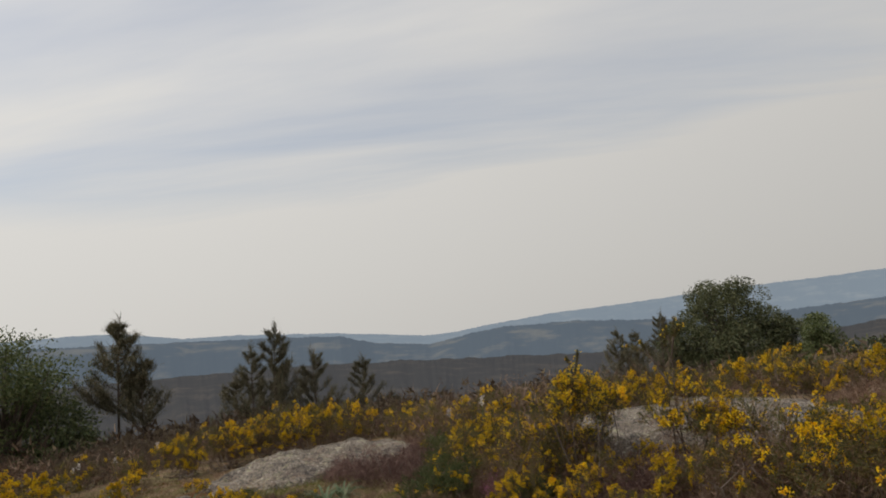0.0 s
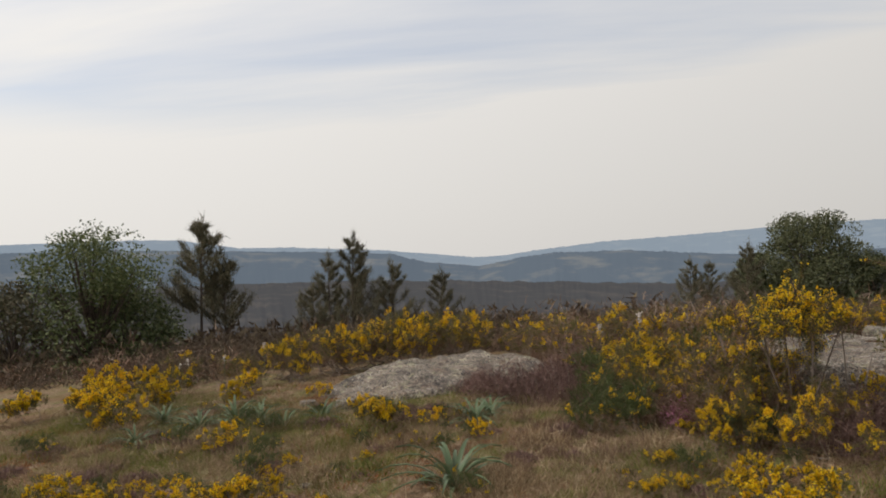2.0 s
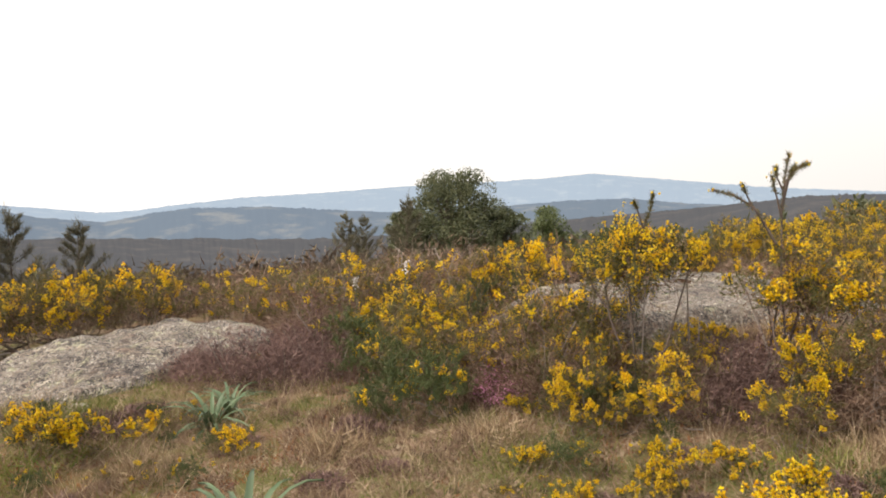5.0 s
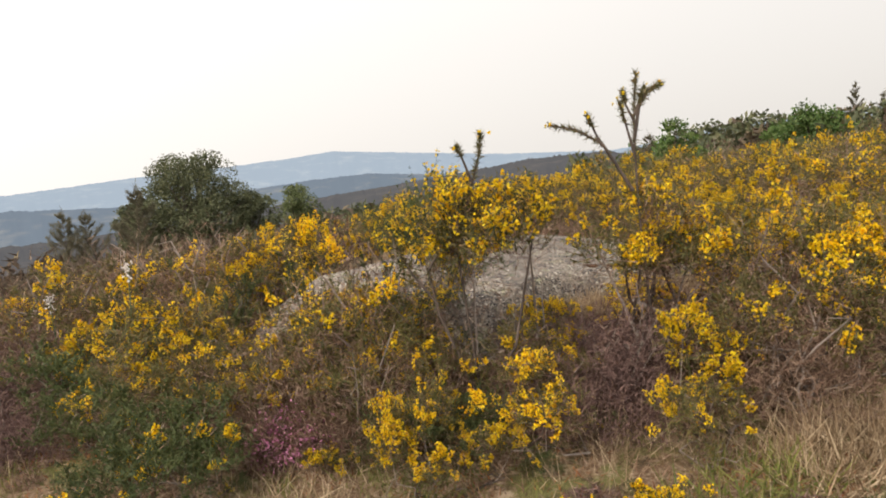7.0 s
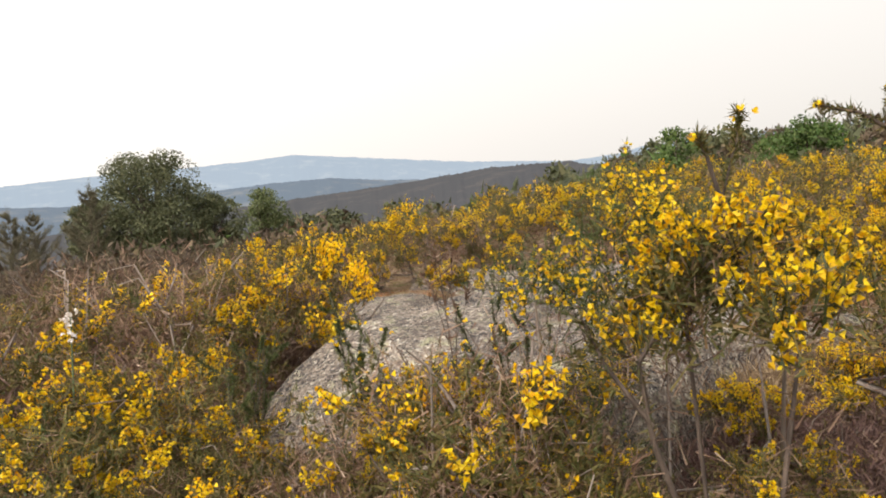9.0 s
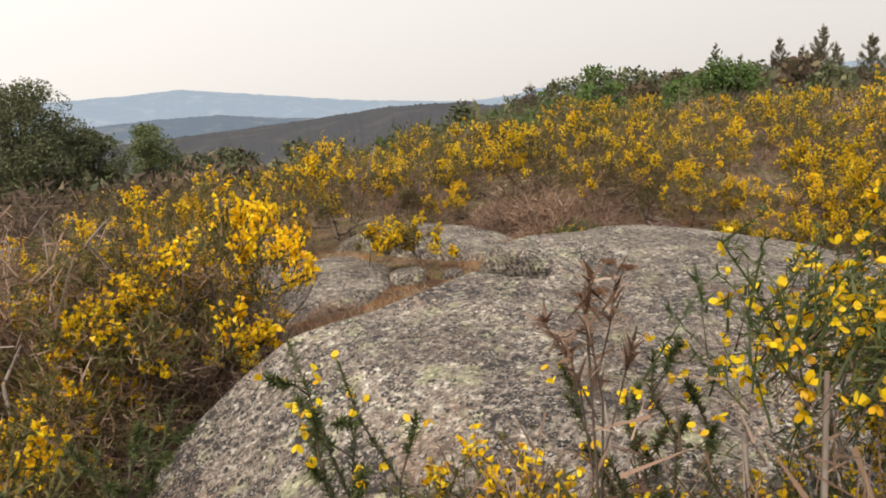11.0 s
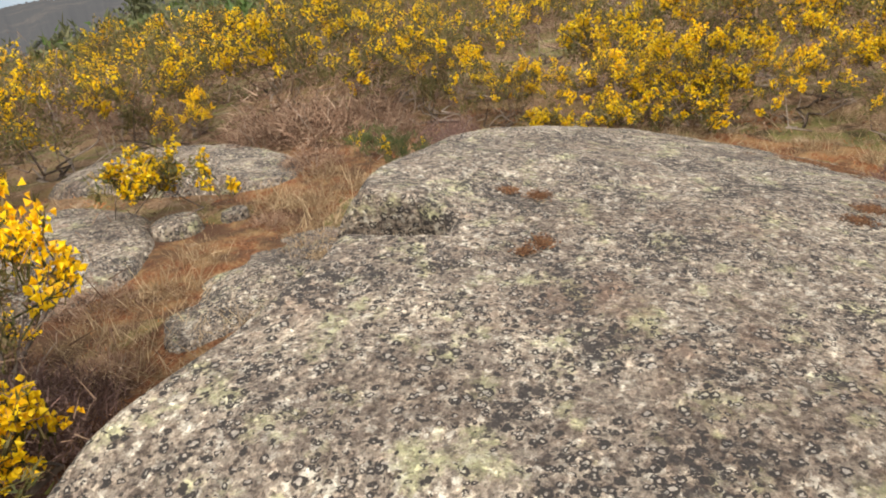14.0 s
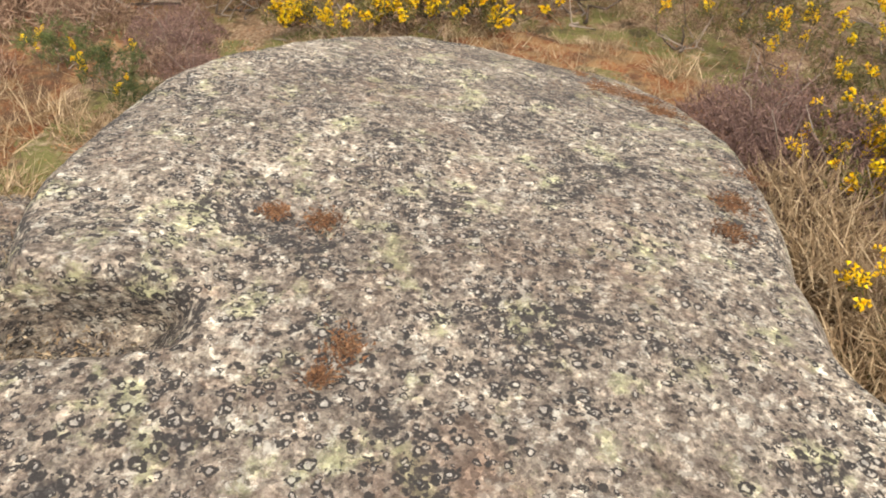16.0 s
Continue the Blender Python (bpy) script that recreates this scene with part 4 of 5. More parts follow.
some(G_THIN, [(-0.5, 9.4, 1.1), (0.2, 9.2, 1.15), (-0.9, 10.2, 1.05), (-0.3, 11.0, 1.05), (0.6, 11.6, 0.95), (1.6, 11.3, 0.9), (-1.6, 11.0, 0.75), (1.5, 9.0, 0.85), (-1.3, 10.4, 0.9)])
some(G_FULL, [(0.85, 8.75, 0.58), (0.65, 8.6, 0.6), (1.05, 8.95, 0.6), (0.72, 8.45, 0.5), (0.5, 8.2, 0.55), (1.4, 9.12, 0.62)])
some(G_FULL, [(1.62, 9.08, 0.85), (1.12, 9.0, 0.75)])
some(G_HALF, [(1.5, 9.5, 0.95), (2.15, 9.75, 0.62), (2.35, 10.5, 0.85)])
some(G_THIN, [(0.9, 8.8, 0.9), (1.3, 9.15, 1.05), (1.8, 9.9, 0.9)])
place(G_FULL[0], 1.88, 9.12, 0.98, tall=1.25, label="tall gorse head heavy with yellow flowers")
some(HEATHER, [(1.95, 9.2, 0.95), (1.62, 8.98, 0.8), (2.2, 9.4, 0.8), (1.35, 8.85, 0.7)])
some(DRY, [(0.1, 7.6, 0.7), (0.1, 7.15, 0.5), (2.1, 9.6, 0.5), (0.0, 6.8, 0.6)])
some(BRUSH, [(0.95, 9.1, 1.1), (1.25, 9.25, 1.12), (0.5, 8.75, 0.95), (1.6, 9.45, 1.0), (1.5, 9.3, 0.7), (0.2, 8.3, 0.8), (-0.3, 8.2, 0.7), (0.75, 9.8, 1.15), (-0.2, 9.6, 1.1), (0.35, 10.0, 1.15), (1.3, 10.1, 1.1), (-0.7, 9.5, 1.0), (-1.0, 10.8, 1.0), (0.5, 10.9, 1.1)])
some(HEATHER, [(-1.6, 7.95, 1.2), (-1.15, 7.75, 1.05), (-0.8, 8.1, 1.15), (-2.0, 8.2, 0.8), (-0.65, 7.6, 0.8), (2.55, 6.05, 0.9), (2.2, 6.15, 0.8), (2.9, 6.1, 0.7)])
some(G_THIN, [(6.4, 6.2, 0.6), (5.9, 5.8, 0.6), (5.3, 5.75, 0.6)])
some(TUFT, [(5.2, 6.1, 0.9), (5.6, 6.15, 0.9), (6.0, 6.3, 0.9), (4.9, 6.1, 0.9), (6.3, 6.7, 0.8)])
some(G_THIN, [(0.1, 7.35, 0.7), (-0.05, 7.05, 0.7), (0.15, 7.75, 0.85), (0.0, 6.75, 0.55), (0.25, 8.25, 0.85)])
some(G_HALF, [(0.0, 7.6, 0.75), (0.05, 8.05, 0.9), (-0.3, 8.3, 0.8), (1.1, 5.55, 0.4)])
# behind the left boulder
some(G_HALF, [(-4.9, 10.6, 0.95), (-4.0, 10.9, 1.0), (-3.2, 11.2, 1.0), (-5.6, 9.8, 0.8), (-2.6, 11.6, 0.9), (-4.6, 11.8, 1.0), (-6.2, 10.8, 0.8)])
some(G_HALF, [(-4.2, 10.5, 1.1), (-3.4, 10.8, 1.1), (-4.9, 10.1, 0.95), (-2.7, 11.0, 1.05), (-5.6, 10.1, 1.0), (-3.9, 11.4, 1.15)])
some(G_FULL, [(-4.4, 10.2, 0.75), (-3.6, 10.5, 0.8), (-5.2, 9.4, 0.55)])
some(G_THIN, [(-1.9, 11.3, 0.7), (-6.0, 9.2, 0.6), (-7.0, 10.2, 0.7), (-2.0, 12.4, 0.8), (-2.9, 10.6, 0.8), (-5.4, 11.0, 0.9), (-8.2, 10.6, 0.8)])
# low gorse on the left
some(G_CUSH, [(-2.55, 5.95, 0.9), (-2.9, 6.2, 0.7), (-4.1, 5.0, 0.65), (-3.15, 4.55, 0.35), (-3.25, 4.2, 0.3), (-6.3, 6.2, 1.1), (-6.9, 6.6, 1.2), (-7.4, 7.4, 1.2), (-6.6, 7.4, 1.0), (-5.7, 8.4, 0.9), (-8.2, 8.4, 1.3), (-7.4, 8.9, 1.2),
              (-3.1, 3.35, 0.70), (-3.5, 3.2, 0.6), (-2.85, 3.55, 0.45), (-4.0, 3.1, 0.75), (-4.6, 3.3, 0.65), (-5.4, 7.6, 0.7), (-8.8, 7.2, 1.2), (-4.3, 8.0, 0.5), (-2.2, 6.3, 0.45)])
# across the moss behind the rock
place(G_CUSH[0], 4.22, 10.42, 1.15)
some(G_CUSH, [(3.60, 6.05, 0.75), (4.2, 5.85, 0.8), (4.6, 5.95, 0.7), (3.15, 6.05, 0.55)], z=0.24)
some(G_CUSH, [(2.70, 6.22, 0.5), (2.4, 6.1, 0.55), (3.45, 6.20, 0.55)], z=0.36)
some(TUFT, [(3.3, 6.36, 0.9), (3.6, 6.34, 0.9), (3.9, 6.30, 0.9), (3.12, 6.42, 0.9), (3.0, 6.38, 0.8), (2.8, 6.36, 0.9), (3.45, 6.28, 1.0), (4.2, 6.26, 0.9)], z=0.38)
some(DRY, [(6.3, 10.6, 0.9), (6.5, 11.2, 1.0), (6.8, 10.4, 0.9), (6.3, 9.9, 0.6), (5.7, 9.2, 0.35), (6.0, 11.0, 0.7)])
some(HEATHER, [(5.6, 9.0, 0.4), (5.9, 9.2, 0.5), (6.2, 9.3, 0.6)])
some(G_HALF, [(6.9, 9.6, 0.95), (7.1, 10.3, 1.0), (6.7, 9.1, 0.7)])
some(G_GREEN, [(5.3, 9.35, 0.45), (5.6, 9.7, 0.4), (5.1, 9.1, 0.3)])
some(G_HALF, [(3.0, 12.0, 0.95), (3.7, 12.3, 1.0), (4.5, 12.6, 1.05), (5.3, 12.7, 1.1), (6.1, 12.4, 1.05), (6.8, 12.2, 1.05), (2.4, 11.7, 1.0), (2.9, 11.3, 0.6)])
some(G_CUSH, [(6.35, 8.15, 0.8), (6.5, 7.75, 0.85), (6.6, 7.3, 0.9), (6.2, 8.5, 0.7)])
some(G_FULL, [(6.75, 8.35, 0.75), (6.8, 7.85, 0.8), (6.85, 7.35, 0.8), (6.95, 6.8, 0.8), (7.3, 7.6, 0.8), (7.4, 8.2, 0.85), (7.4, 6.5, 0.85), (6.95, 9.0, 0.6), (3.2, 11.8, 0.6), (4.2, 12.2, 0.6), (6.2, 12.0, 0.6)])
some(G_HALF, [(8.0, 8.6, 1.2), (8.1, 7.8, 1.2), (7.9, 9.6, 1.1), (7.6, 10.4, 1.05), (8.2, 7.0, 1.25), (7.9, 6.2, 1.2), (8.3, 11.2, 1.2), (7.4, 5.4, 1.1), (6.6, 5.6, 0.9), (6.7, 4.8, 1.1), (7.4, 11.6, 1.1)])
some(F_FULL, [(8.4, 13.2, 1.35), (8.9, 12.9, 1.2)])
rng = np.random.default_rng(5)
slope = []
for i in range(1500):
    az, r = radians(rng.uniform(34, 102)), rng.uniform(8.6, 17)
    x, y = 0.8 + r * math.sin(az), 6.5 + r * math.cos(az)
    if x < 8.5 and y < 12.9:
        continue
    if all((x - a) ** 2 + (y - b) ** 2 > 0.9 for a, b in slope):
        slope.append((x, y))
for x, y in slope[:150]:
    k = rng.uniform()
    place((F_HALF if k < 0.6 else F_FULL if k < 0.78 else BRUSH if k < 0.9 else G_THIN)[int(rng.integers(0, 3))], x, y, rng.uniform(0.85, 1.35))


def scatter_stuff(name, label, category, spots, makers, mats, seed, size):
    """What is too far off to count, joined: rows of (x, y) and bush arrays to spread over them, one mesh a material under one thing."""
    rng = np.random.default_rng(seed)
    heaps = {}
    for x, y in spots:
        s, a = rng.uniform(*size), rng.uniform(0, 6.283)
        rot = np.array([[math.cos(a), -math.sin(a), 0], [math.sin(a), math.cos(a), 0], [0, 0, 1]]) * s
        for mat, piece in makers[int(rng.integers(0, len(makers)))]:
            v, f = piece
            heaps.setdefault((mat, f.shape[1]), []).append((v @ rot.T + [x, y, float(lie(x, y)) - 0.05], f))
    for (mat, k), pieces in heaps.items():
        ob = new(name, mesh_of(name, *merge(pieces), mats[mat]))
        tagged(ob, label, category, kind="stuff")


def far_gorse(seed, bloom):
    fo, bl, de, _, _ = gorse_arrays(seed, 0.95, 1.0, 24, bloom, per=3, needles=4, blade=(0.16, 0.05), fl=(3, 0.065), dead=60, wings=1)
    return [("needle", fo), ("dead", de)] + ([("flower", bl)] if bl else [])


def far_shrub(seed, mat, n=260, w=0.10):
    rng = np.random.default_rng(seed)
    a, d = rng.uniform(0, 6.283, n), np.sqrt(rng.uniform(0, 1, n))
    b = np.stack((d * np.cos(a), d * np.sin(a), (1.15 - 0.7 * d ** 2) * rng.uniform(0.0, 1, n) * (0.8 + 0.3 * np.sin(3 * a + seed))), 1)
    return [(mat, thorns(b, unit(rng.normal(size=(n, 3)) + [0, 0, 0.7]), rng.uniform(0.12, 0.34, n), rng.uniform(0.5, 1.5, n) * w, rng))]


MATS = {"needle": M_NEEDLE, "dead": M_DEAD, "flower": M_FLOWER, "brown": M_SHRUB, "leaf": M_LEAF, "dark": M_TREE}
spots = [(0.8 + r * math.sin(a), 6.5 + r * math.cos(a)) for a, r in zip(np.radians(rng.uniform(18, 104, 250)), 17 + 30 * rng.uniform(0, 1, 250) ** 1.4)]
scatter_stuff("far_gorse", "gorse and heath on the slope beyond the brow", "gorse", spots, [far_gorse(301, 0.3), far_gorse(302, 0.5), far_gorse(303, 0.1)], MATS, 6, (0.8, 1.3))
spots = [(x, y) for x, y in ((r * math.sin(a), 6.5 + r * math.cos(a)) for a, r in zip(np.radians(rng.uniform(-64, 34, 620)), 5 + 42 * rng.uniform(0, 1, 620))) if not (y < 13 and x > -8.2 or y < 9.6)]
near_spots = [q for q in spots if math.hypot(q[0], q[1] - 6) < 19]
scatter_stuff("brown_scrub", "dark brown scrub falling away below the brow", "scrub", [q for q in spots if q not in near_spots], [far_shrub(311 + i, "brown") for i in range(3)], MATS, 7, (0.7, 1.3))
scatter_stuff("brow_scrub", "brown twiggy scrub along the brow", "scrub", near_spots, [far_shrub(315 + i, "brown", 500, 0.026) for i in range(2)] + [far_shrub(318, "dead", 500, 0.021)], MATS, 17, (0.6, 1.0))
spots = [(0.8 + r * math.sin(a), 6.5 + r * math.cos(a)) for a, r in zip(np.radians(rng.uniform(16, 104, 320)), 26 + 90 * rng.uniform(0, 1, 320))]
scatter_stuff("green_scrub", "green and olive shrubs scattered over the far slope", "scrub", spots, [far_shrub(321, "leaf"), far_shrub(322, "dark"), far_shrub(323, "dark"), far_shrub(324, "brown")], MATS, 8, (0.9, 2.0))


# ---- leggy twigs against the sky, bare branches ----


def twiggy(name, label, base, lines, needle=90, flowers=3, seed=3, mat=None, leaf=None, slim=1.0):
    rng = np.random.default_rng(seed)
    root = tagged(new(name), label, "gorse bush")
    root.location = base
    o = np.array(base)
    green, yel = [], []
    for line, r0 in lines:
        pts = np.array(line) - o
        v, f = tube(pts, np.linspace(r0, r0 * 0.4, len(pts)))
        part("stem", mesh_of("twig_stem", v, f, mat or M_BARK, True), root)
        for a, b in zip(pts[1:-1], pts[2:]):
            if needle:
                ps = a + (b - a) * rng.uniform(0, 1, needle)[:, None]
                green.append(thorns(ps, unit(unit(b - a) * 0.6 + 0.7 * rng.normal(size=(needle, 3))), rng.uniform(0.025, 0.055, needle) * slim, np.full(needle, 0.008 * slim), rng))
        if flowers:
            ps = pts[-1] + rng.normal(size=(flowers, 3)) * 0.02
            yel.append(petals(rng, ps, rand_dirs(rng, flowers), np.full(flowers, 0.0145)))
    if green:
        tagged(part("foliage", mesh_of("twig_foliage", *merge(green), leaf or M_NEEDLE), root), kind="stuff")
    if yel:
        tagged(part("blossom", mesh_of("twig_blossom", *merge(yel), M_FLOWER), root), kind="stuff")
    return root


twiggy("leggy_gorse", "leggy gorse stem with spiny tips against the sky", (2.7, 5.4, 0.1),
       [([(2.7, 5.4, 0.1), (2.64, 5.42, 1.1), (2.66, 5.44, 1.55), (2.69, 5.45, 1.80), (2.735, 5.46, 2.01)], 0.010),
        ([(2.66, 5.44, 1.6), (2.70, 5.42, 1.80), (2.74, 5.38, 1.89), (2.80, 5.33, 1.92)], 0.012),
        ([(2.66, 5.44, 1.5), (2.62, 5.46, 1.70), (2.60, 5.48, 1.84)], 0.010),
        ([(2.68, 5.44, 1.7), (2.64, 5.47, 1.82), (2.63, 5.48, 1.90)], 0.009),
        ([(2.68, 5.44, 1.75), (2.72, 5.43, 1.84), (2.76, 5.43, 1.91)], 0.009),
        ([(2.6, 5.42, 1.3), (2.45, 5.50, 1.60), (2.33, 5.60, 1.70), (2.22, 5.7, 1.74)], 0.012),
        ([(2.45, 5.50, 1.58), (2.40, 5.52, 1.70), (2.36, 5.52, 1.77)], 0.009)], needle=150)
twiggy("leggy_gorse", "spiny gorse tips standing out of a bush", (1.55, 5.7, 0.15),
       [([(1.55, 5.7, 0.15), (1.5, 5.75, 1.1), (1.62, 5.68, 1.5), (1.66, 5.66, 1.64), (1.67, 5.66, 1.73)], 0.008),
        ([(1.60, 5.68, 1.45), (1.56, 5.70, 1.60), (1.53, 5.71, 1.66)], 0.009),
        ([(1.55, 5.7, 0.15), (1.36, 5.78, 0.75), (1.33, 5.80, 1.0), (1.48, 5.74, 1.2), (1.62, 5.66, 1.34)], 0.012),
        ([(1.36, 5.78, 0.8), (1.25, 5.86, 1.0), (1.2, 5.9, 1.15)], 0.010)], needle=110, seed=4)


def sprig_bush(label, x, y, z, tops, seed, flowers=2):
    """Young gorse: arching shoots from one root, each with side shoots and flowers at its end."""
    rng = np.random.default_rng(seed)
    lines = []
    for tx, ty, tz in tops:
        root, tip = np.array([x, y, z]), np.array([tx, ty, tz])
        bow = np.array([rng.normal() * 0.04, rng.normal() * 0.04, 0.06])
        spine = [root + (tip - root) * u + bow * 4 * u * (1 - u) + rng.normal(size=3) * 0.012 * (0 < u < 1) for u in (0, 0.3, 0.5, 0.7, 0.85, 1.0)]
        lines.append((spine, 0.0045))
        for u in (2, 3, 4):
            o = spine[u]
            e = o + unit((tip - root) * 0.6 + rng.normal(size=3) * 0.3) * rng.uniform(0.08, 0.15)
            lines.append(([o, o * 0.6 + e * 0.4 + rng.normal(size=3) * 0.006, o * 0.3 + e * 0.7, e], 0.0025))
    return twiggy("gorse_sprig", label, (x, y, z), lines, needle=80, flowers=flowers, seed=seed, leaf=M_GREEN, slim=0.55)


sprig_bush("young gorse with bright flowers at the rock's edge", 1.12, 7.00, 0.15, [(1.036, 7.185, 1.15), (1.11, 7.114, 1.07), (1.06, 7.16, 1.0), (1.02, 7.10, 0.96), (1.16, 7.14, 0.95)], 5)
sprig_bush("low young gorse not yet in flower", 0.80, 7.46, 0.12, [(0.86, 7.5, 0.92), (0.94, 7.5, 0.95), (0.78, 7.54, 0.88), (0.70, 7.5, 0.82), (0.90, 7.56, 0.86)], 15, 0)
sprig_bush("sprawling young gorse with bright flowers", 1.55, 6.62, 0.3, [(1.42, 6.80, 0.98), (1.60, 6.78, 0.92), (1.50, 6.66, 1.08), (1.66, 6.66, 0.95), (1.38, 6.68, 0.90)], 25)
twiggy("dead_sprig", "bare brown dead gorse sprig on the rock", (1.3, 6.62, 0.35),
       [([(1.3, 6.62, 0.35), (1.26, 6.62, 0.8), (1.21, 6.61, 1.28)], 0.004), ([(1.26, 6.62, 0.8), (1.30, 6.64, 1.05), (1.28, 6.66, 1.22)], 0.003), ([(1.24, 6.61, 1.05), (1.20, 6.64, 1.16), (1.16, 6.66, 1.24)], 0.002), ([(1.23, 6.61, 1.1), (1.26, 6.60, 1.2), (1.25, 6.58, 1.29)], 0.002), ([(1.28, 6.63, 0.95), (1.33, 6.62, 1.08), (1.34, 6.60, 1.18)], 0.002), ([(1.22, 6.61, 1.15), (1.18, 6.59, 1.24), (1.17, 6.57, 1.31)], 0.002),
        ([(1.24, 6.62, 0.95), (1.18, 6.60, 1.12), (1.17, 6.62, 1.2)], 0.002)], needle=26, flowers=0, seed=6, leaf=M_DEAD)
twiggy("dead_branch", "bare grey twisted branches at a bush's foot", (2.9, 5.6, 0.05),
       [([(2.9, 5.6, 0.05), (2.85, 5.62, 0.4), (2.95, 5.6, 0.7), (2.9, 5.58, 1.0)], 0.020), ([(2.86, 5.62, 0.4), (2.7, 5.6, 0.6), (2.62, 5.55, 0.85)], 0.014), ([(2.9, 5.6, 0.1), (3.1, 5.5, 0.35), (3.25, 5.4, 0.7)], 0.014)], needle=0, flowers=0, seed=8)
twiggy("dead_branch", "bare grey twisted branches at a bush's foot", (2.0, 9.3, 0.05),
       [([(2.0, 9.3, 0.05), (2.3, 9.45, 0.3), (2.65, 9.6, 0.42), (2.95, 9.85, 0.5)], 0.014), ([(2.3, 9.45, 0.3), (2.5, 9.7, 0.5), (2.6, 9.9, 0.62)], 0.009), ([(2.0, 9.3, 0.1), (1.9, 9.1, 0.5), (1.75, 8.95, 0.9)], 0.012)], needle=0, flowers=0, seed=9)

# ---- strap-leaved asphodels ----


def strap_leaves(seed, n=27, length=0.5):
    rng = np.random.default_rng(seed)
    out = []
    for i in range(n):
        a = rng.uniform(0, 6.283)
        d = np.array([math.cos(a), math.sin(a), 0])
        ln, lift = length * rng.uniform(0.6, 1.15), rng.uniform(0.55, 1.3)
        s = np.linspace(0, 1, 7)
        line = d[None] * (ln * (s * math.cos(lift) + 0.25 * s * s))[:, None]
        line[:, 2] = ln * (s * math.sin(lift) - 0.55 * s ** 2.6 * math.cos(lift * 0.5))
        w = 0.016 * (1 - s ** 3) + 0.001
        side = np.array([-d[1], d[0], 0])
        v = np.stack((line - side * w[:, None], line - np.array([0, 0, 0.007]), line + side * w[:, None]), 1).reshape(-1, 3)
        f = np.array([(k * 3 + j, k * 3 + j + 1, k * 3 + j + 4, k * 3 + j + 3) for k in range(6) for j in (0, 1)])
        out.append(mesh_of("strap_leaf", v, f, M_STRAP, True))
    return out


ASPH = [plant("asphodel", {"leaf": strap_leaves(101 + i)}, "rosette of long grey-green strap leaves in dry grass", "plant", "asphodels") for i in range(3)]
PROTOS += ASPH
some(ASPH, [(-1.44, 4.08, 1.4), (-4.8, 6.5, 1.1), (-3.7, 6.65, 0.9), (-1.72, 6.5, 1.0), (-3.95, 6.1, 0.9), (-5.2, 6.3, 1.0), (-1.6, 6.85, 0.9), (-4.4, 6.4, 1.0), (-2.2, 2.9, 0.6), (0.15, 6.7, 0.7), (-0.1, 6.8, 0.6), (-5.6, 5.6, 0.8), (-5.9, 6.6, 0.9), (-1.2, 3.2, 0.6)])


def flower_spike():
    rng = np.random.default_rng(9)
    v, f = tube([(0, 0, 0), (0.01, 0, 0.4), (0.0, 0.01, 0.8)], [0.006, 0.005, 0.003])
    ps = np.stack((rng.normal(size=34) * 0.016, rng.normal(size=34) * 0.016, rng.uniform(0.68, 0.84, 34)), 1)
    return {"stalk": mesh_of("stalk", v, f, M_STRAP, True), "blossom": mesh_of("spike", *petals(rng, ps, rand_dirs(rng, 34), np.full(34, 0.013)), M_WHITE)}


SPIKE = plant("asphodel_spike", flower_spike(), "thin stalk with a spike of white flowers", "flower", "asphodel spikes")
PROTOS.append(SPIKE)
for x, y, s, z in ((0.177, 8.244, 1.0, 0.28), (-7.3, 9.3, 0.8, None), (-6.7, 9.5, 0.75, None), (-6.4, 10.4, 0.9, None), (-7.7, 9.6, 0.7, None), (-0.3, 8.4, 0.9, 0.2)):
    place(SPIKE, x, y, s, z=z)

# ---- grass, moss and litter ----


def ground_blades(name, label, category, n, box, length, width, mat, seed, clump, lean=0.5, keep=None):
    """A sheet of short blades, thick in drifts and thin between them."""
    rng = np.random.default_rng(seed)
    x, y = rng.uniform(box[0], box[1], n), rng.uniform(box[2], box[3], n)
    w = wavy(x, y, clump, seed) + 0.7 * wavy(x, y, clump * 2.7, seed + 1) + rng.normal(size=n) * 0.35
    ok = w > 0.30
    if keep is not None:
        ok &= keep(x, y)
    x, y, w = x[ok], y[ok], w[ok]
    m = len(x)
    base = np.stack((x, y, lie(x, y) - 0.01), 1)
    way = unit(np.stack((rng.normal(size=m) * lean, rng.normal(size=m) * lean, np.full(m, 0.8)), 1))
    ln = rng.uniform(*length, m) * (0.7 + 0.5 * np.clip(w, 0, 1))
    ob = new(name, mesh_of(name, *thorns(base, way, ln, rng.uniform(*width, m), rng), mat))
    return tagged(ob, label, category, kind="stuff")


ground_blades("dry_grass", "thin dry straw grass on the heath", "grass", 170000, (-9, 3.2, 0.8, 9.5), (0.05, 0.20), (0.003, 0.008), M_STRAW, 1, 1.1, 0.8)
ground_blades("heath_litter", "low brown heath plants and litter", "litter", 120000, (-9, 3.4, 0.8, 10.5), (0.03, 0.10), (0.004, 0.010), M_DEAD, 2, 1.6, 1.2)
ground_blades("green_grass", "short olive grass among the straw", "grass", 170000, (-9, 2.6, 0.8, 9.0), (0.04, 0.15), (0.004, 0.008), M_GRASS, 3, 0.8, 0.7)
ground_blades("rusty_herb", "rusty red-brown low plants", "litter", 120000, (-8, 2.6, 2.4, 9.0), (0.02, 0.08), (0.005, 0.010), M_RUST, 4, 0.9, 1.0)
ground_blades("dead_patch", "patch of brown dead plants in the turf", "litter", 26000, (-1.2, 0.8, 4.6, 6.6), (0.03, 0.12), (0.004, 0.009), M_DEAD, 14, 1.5, 0.9)
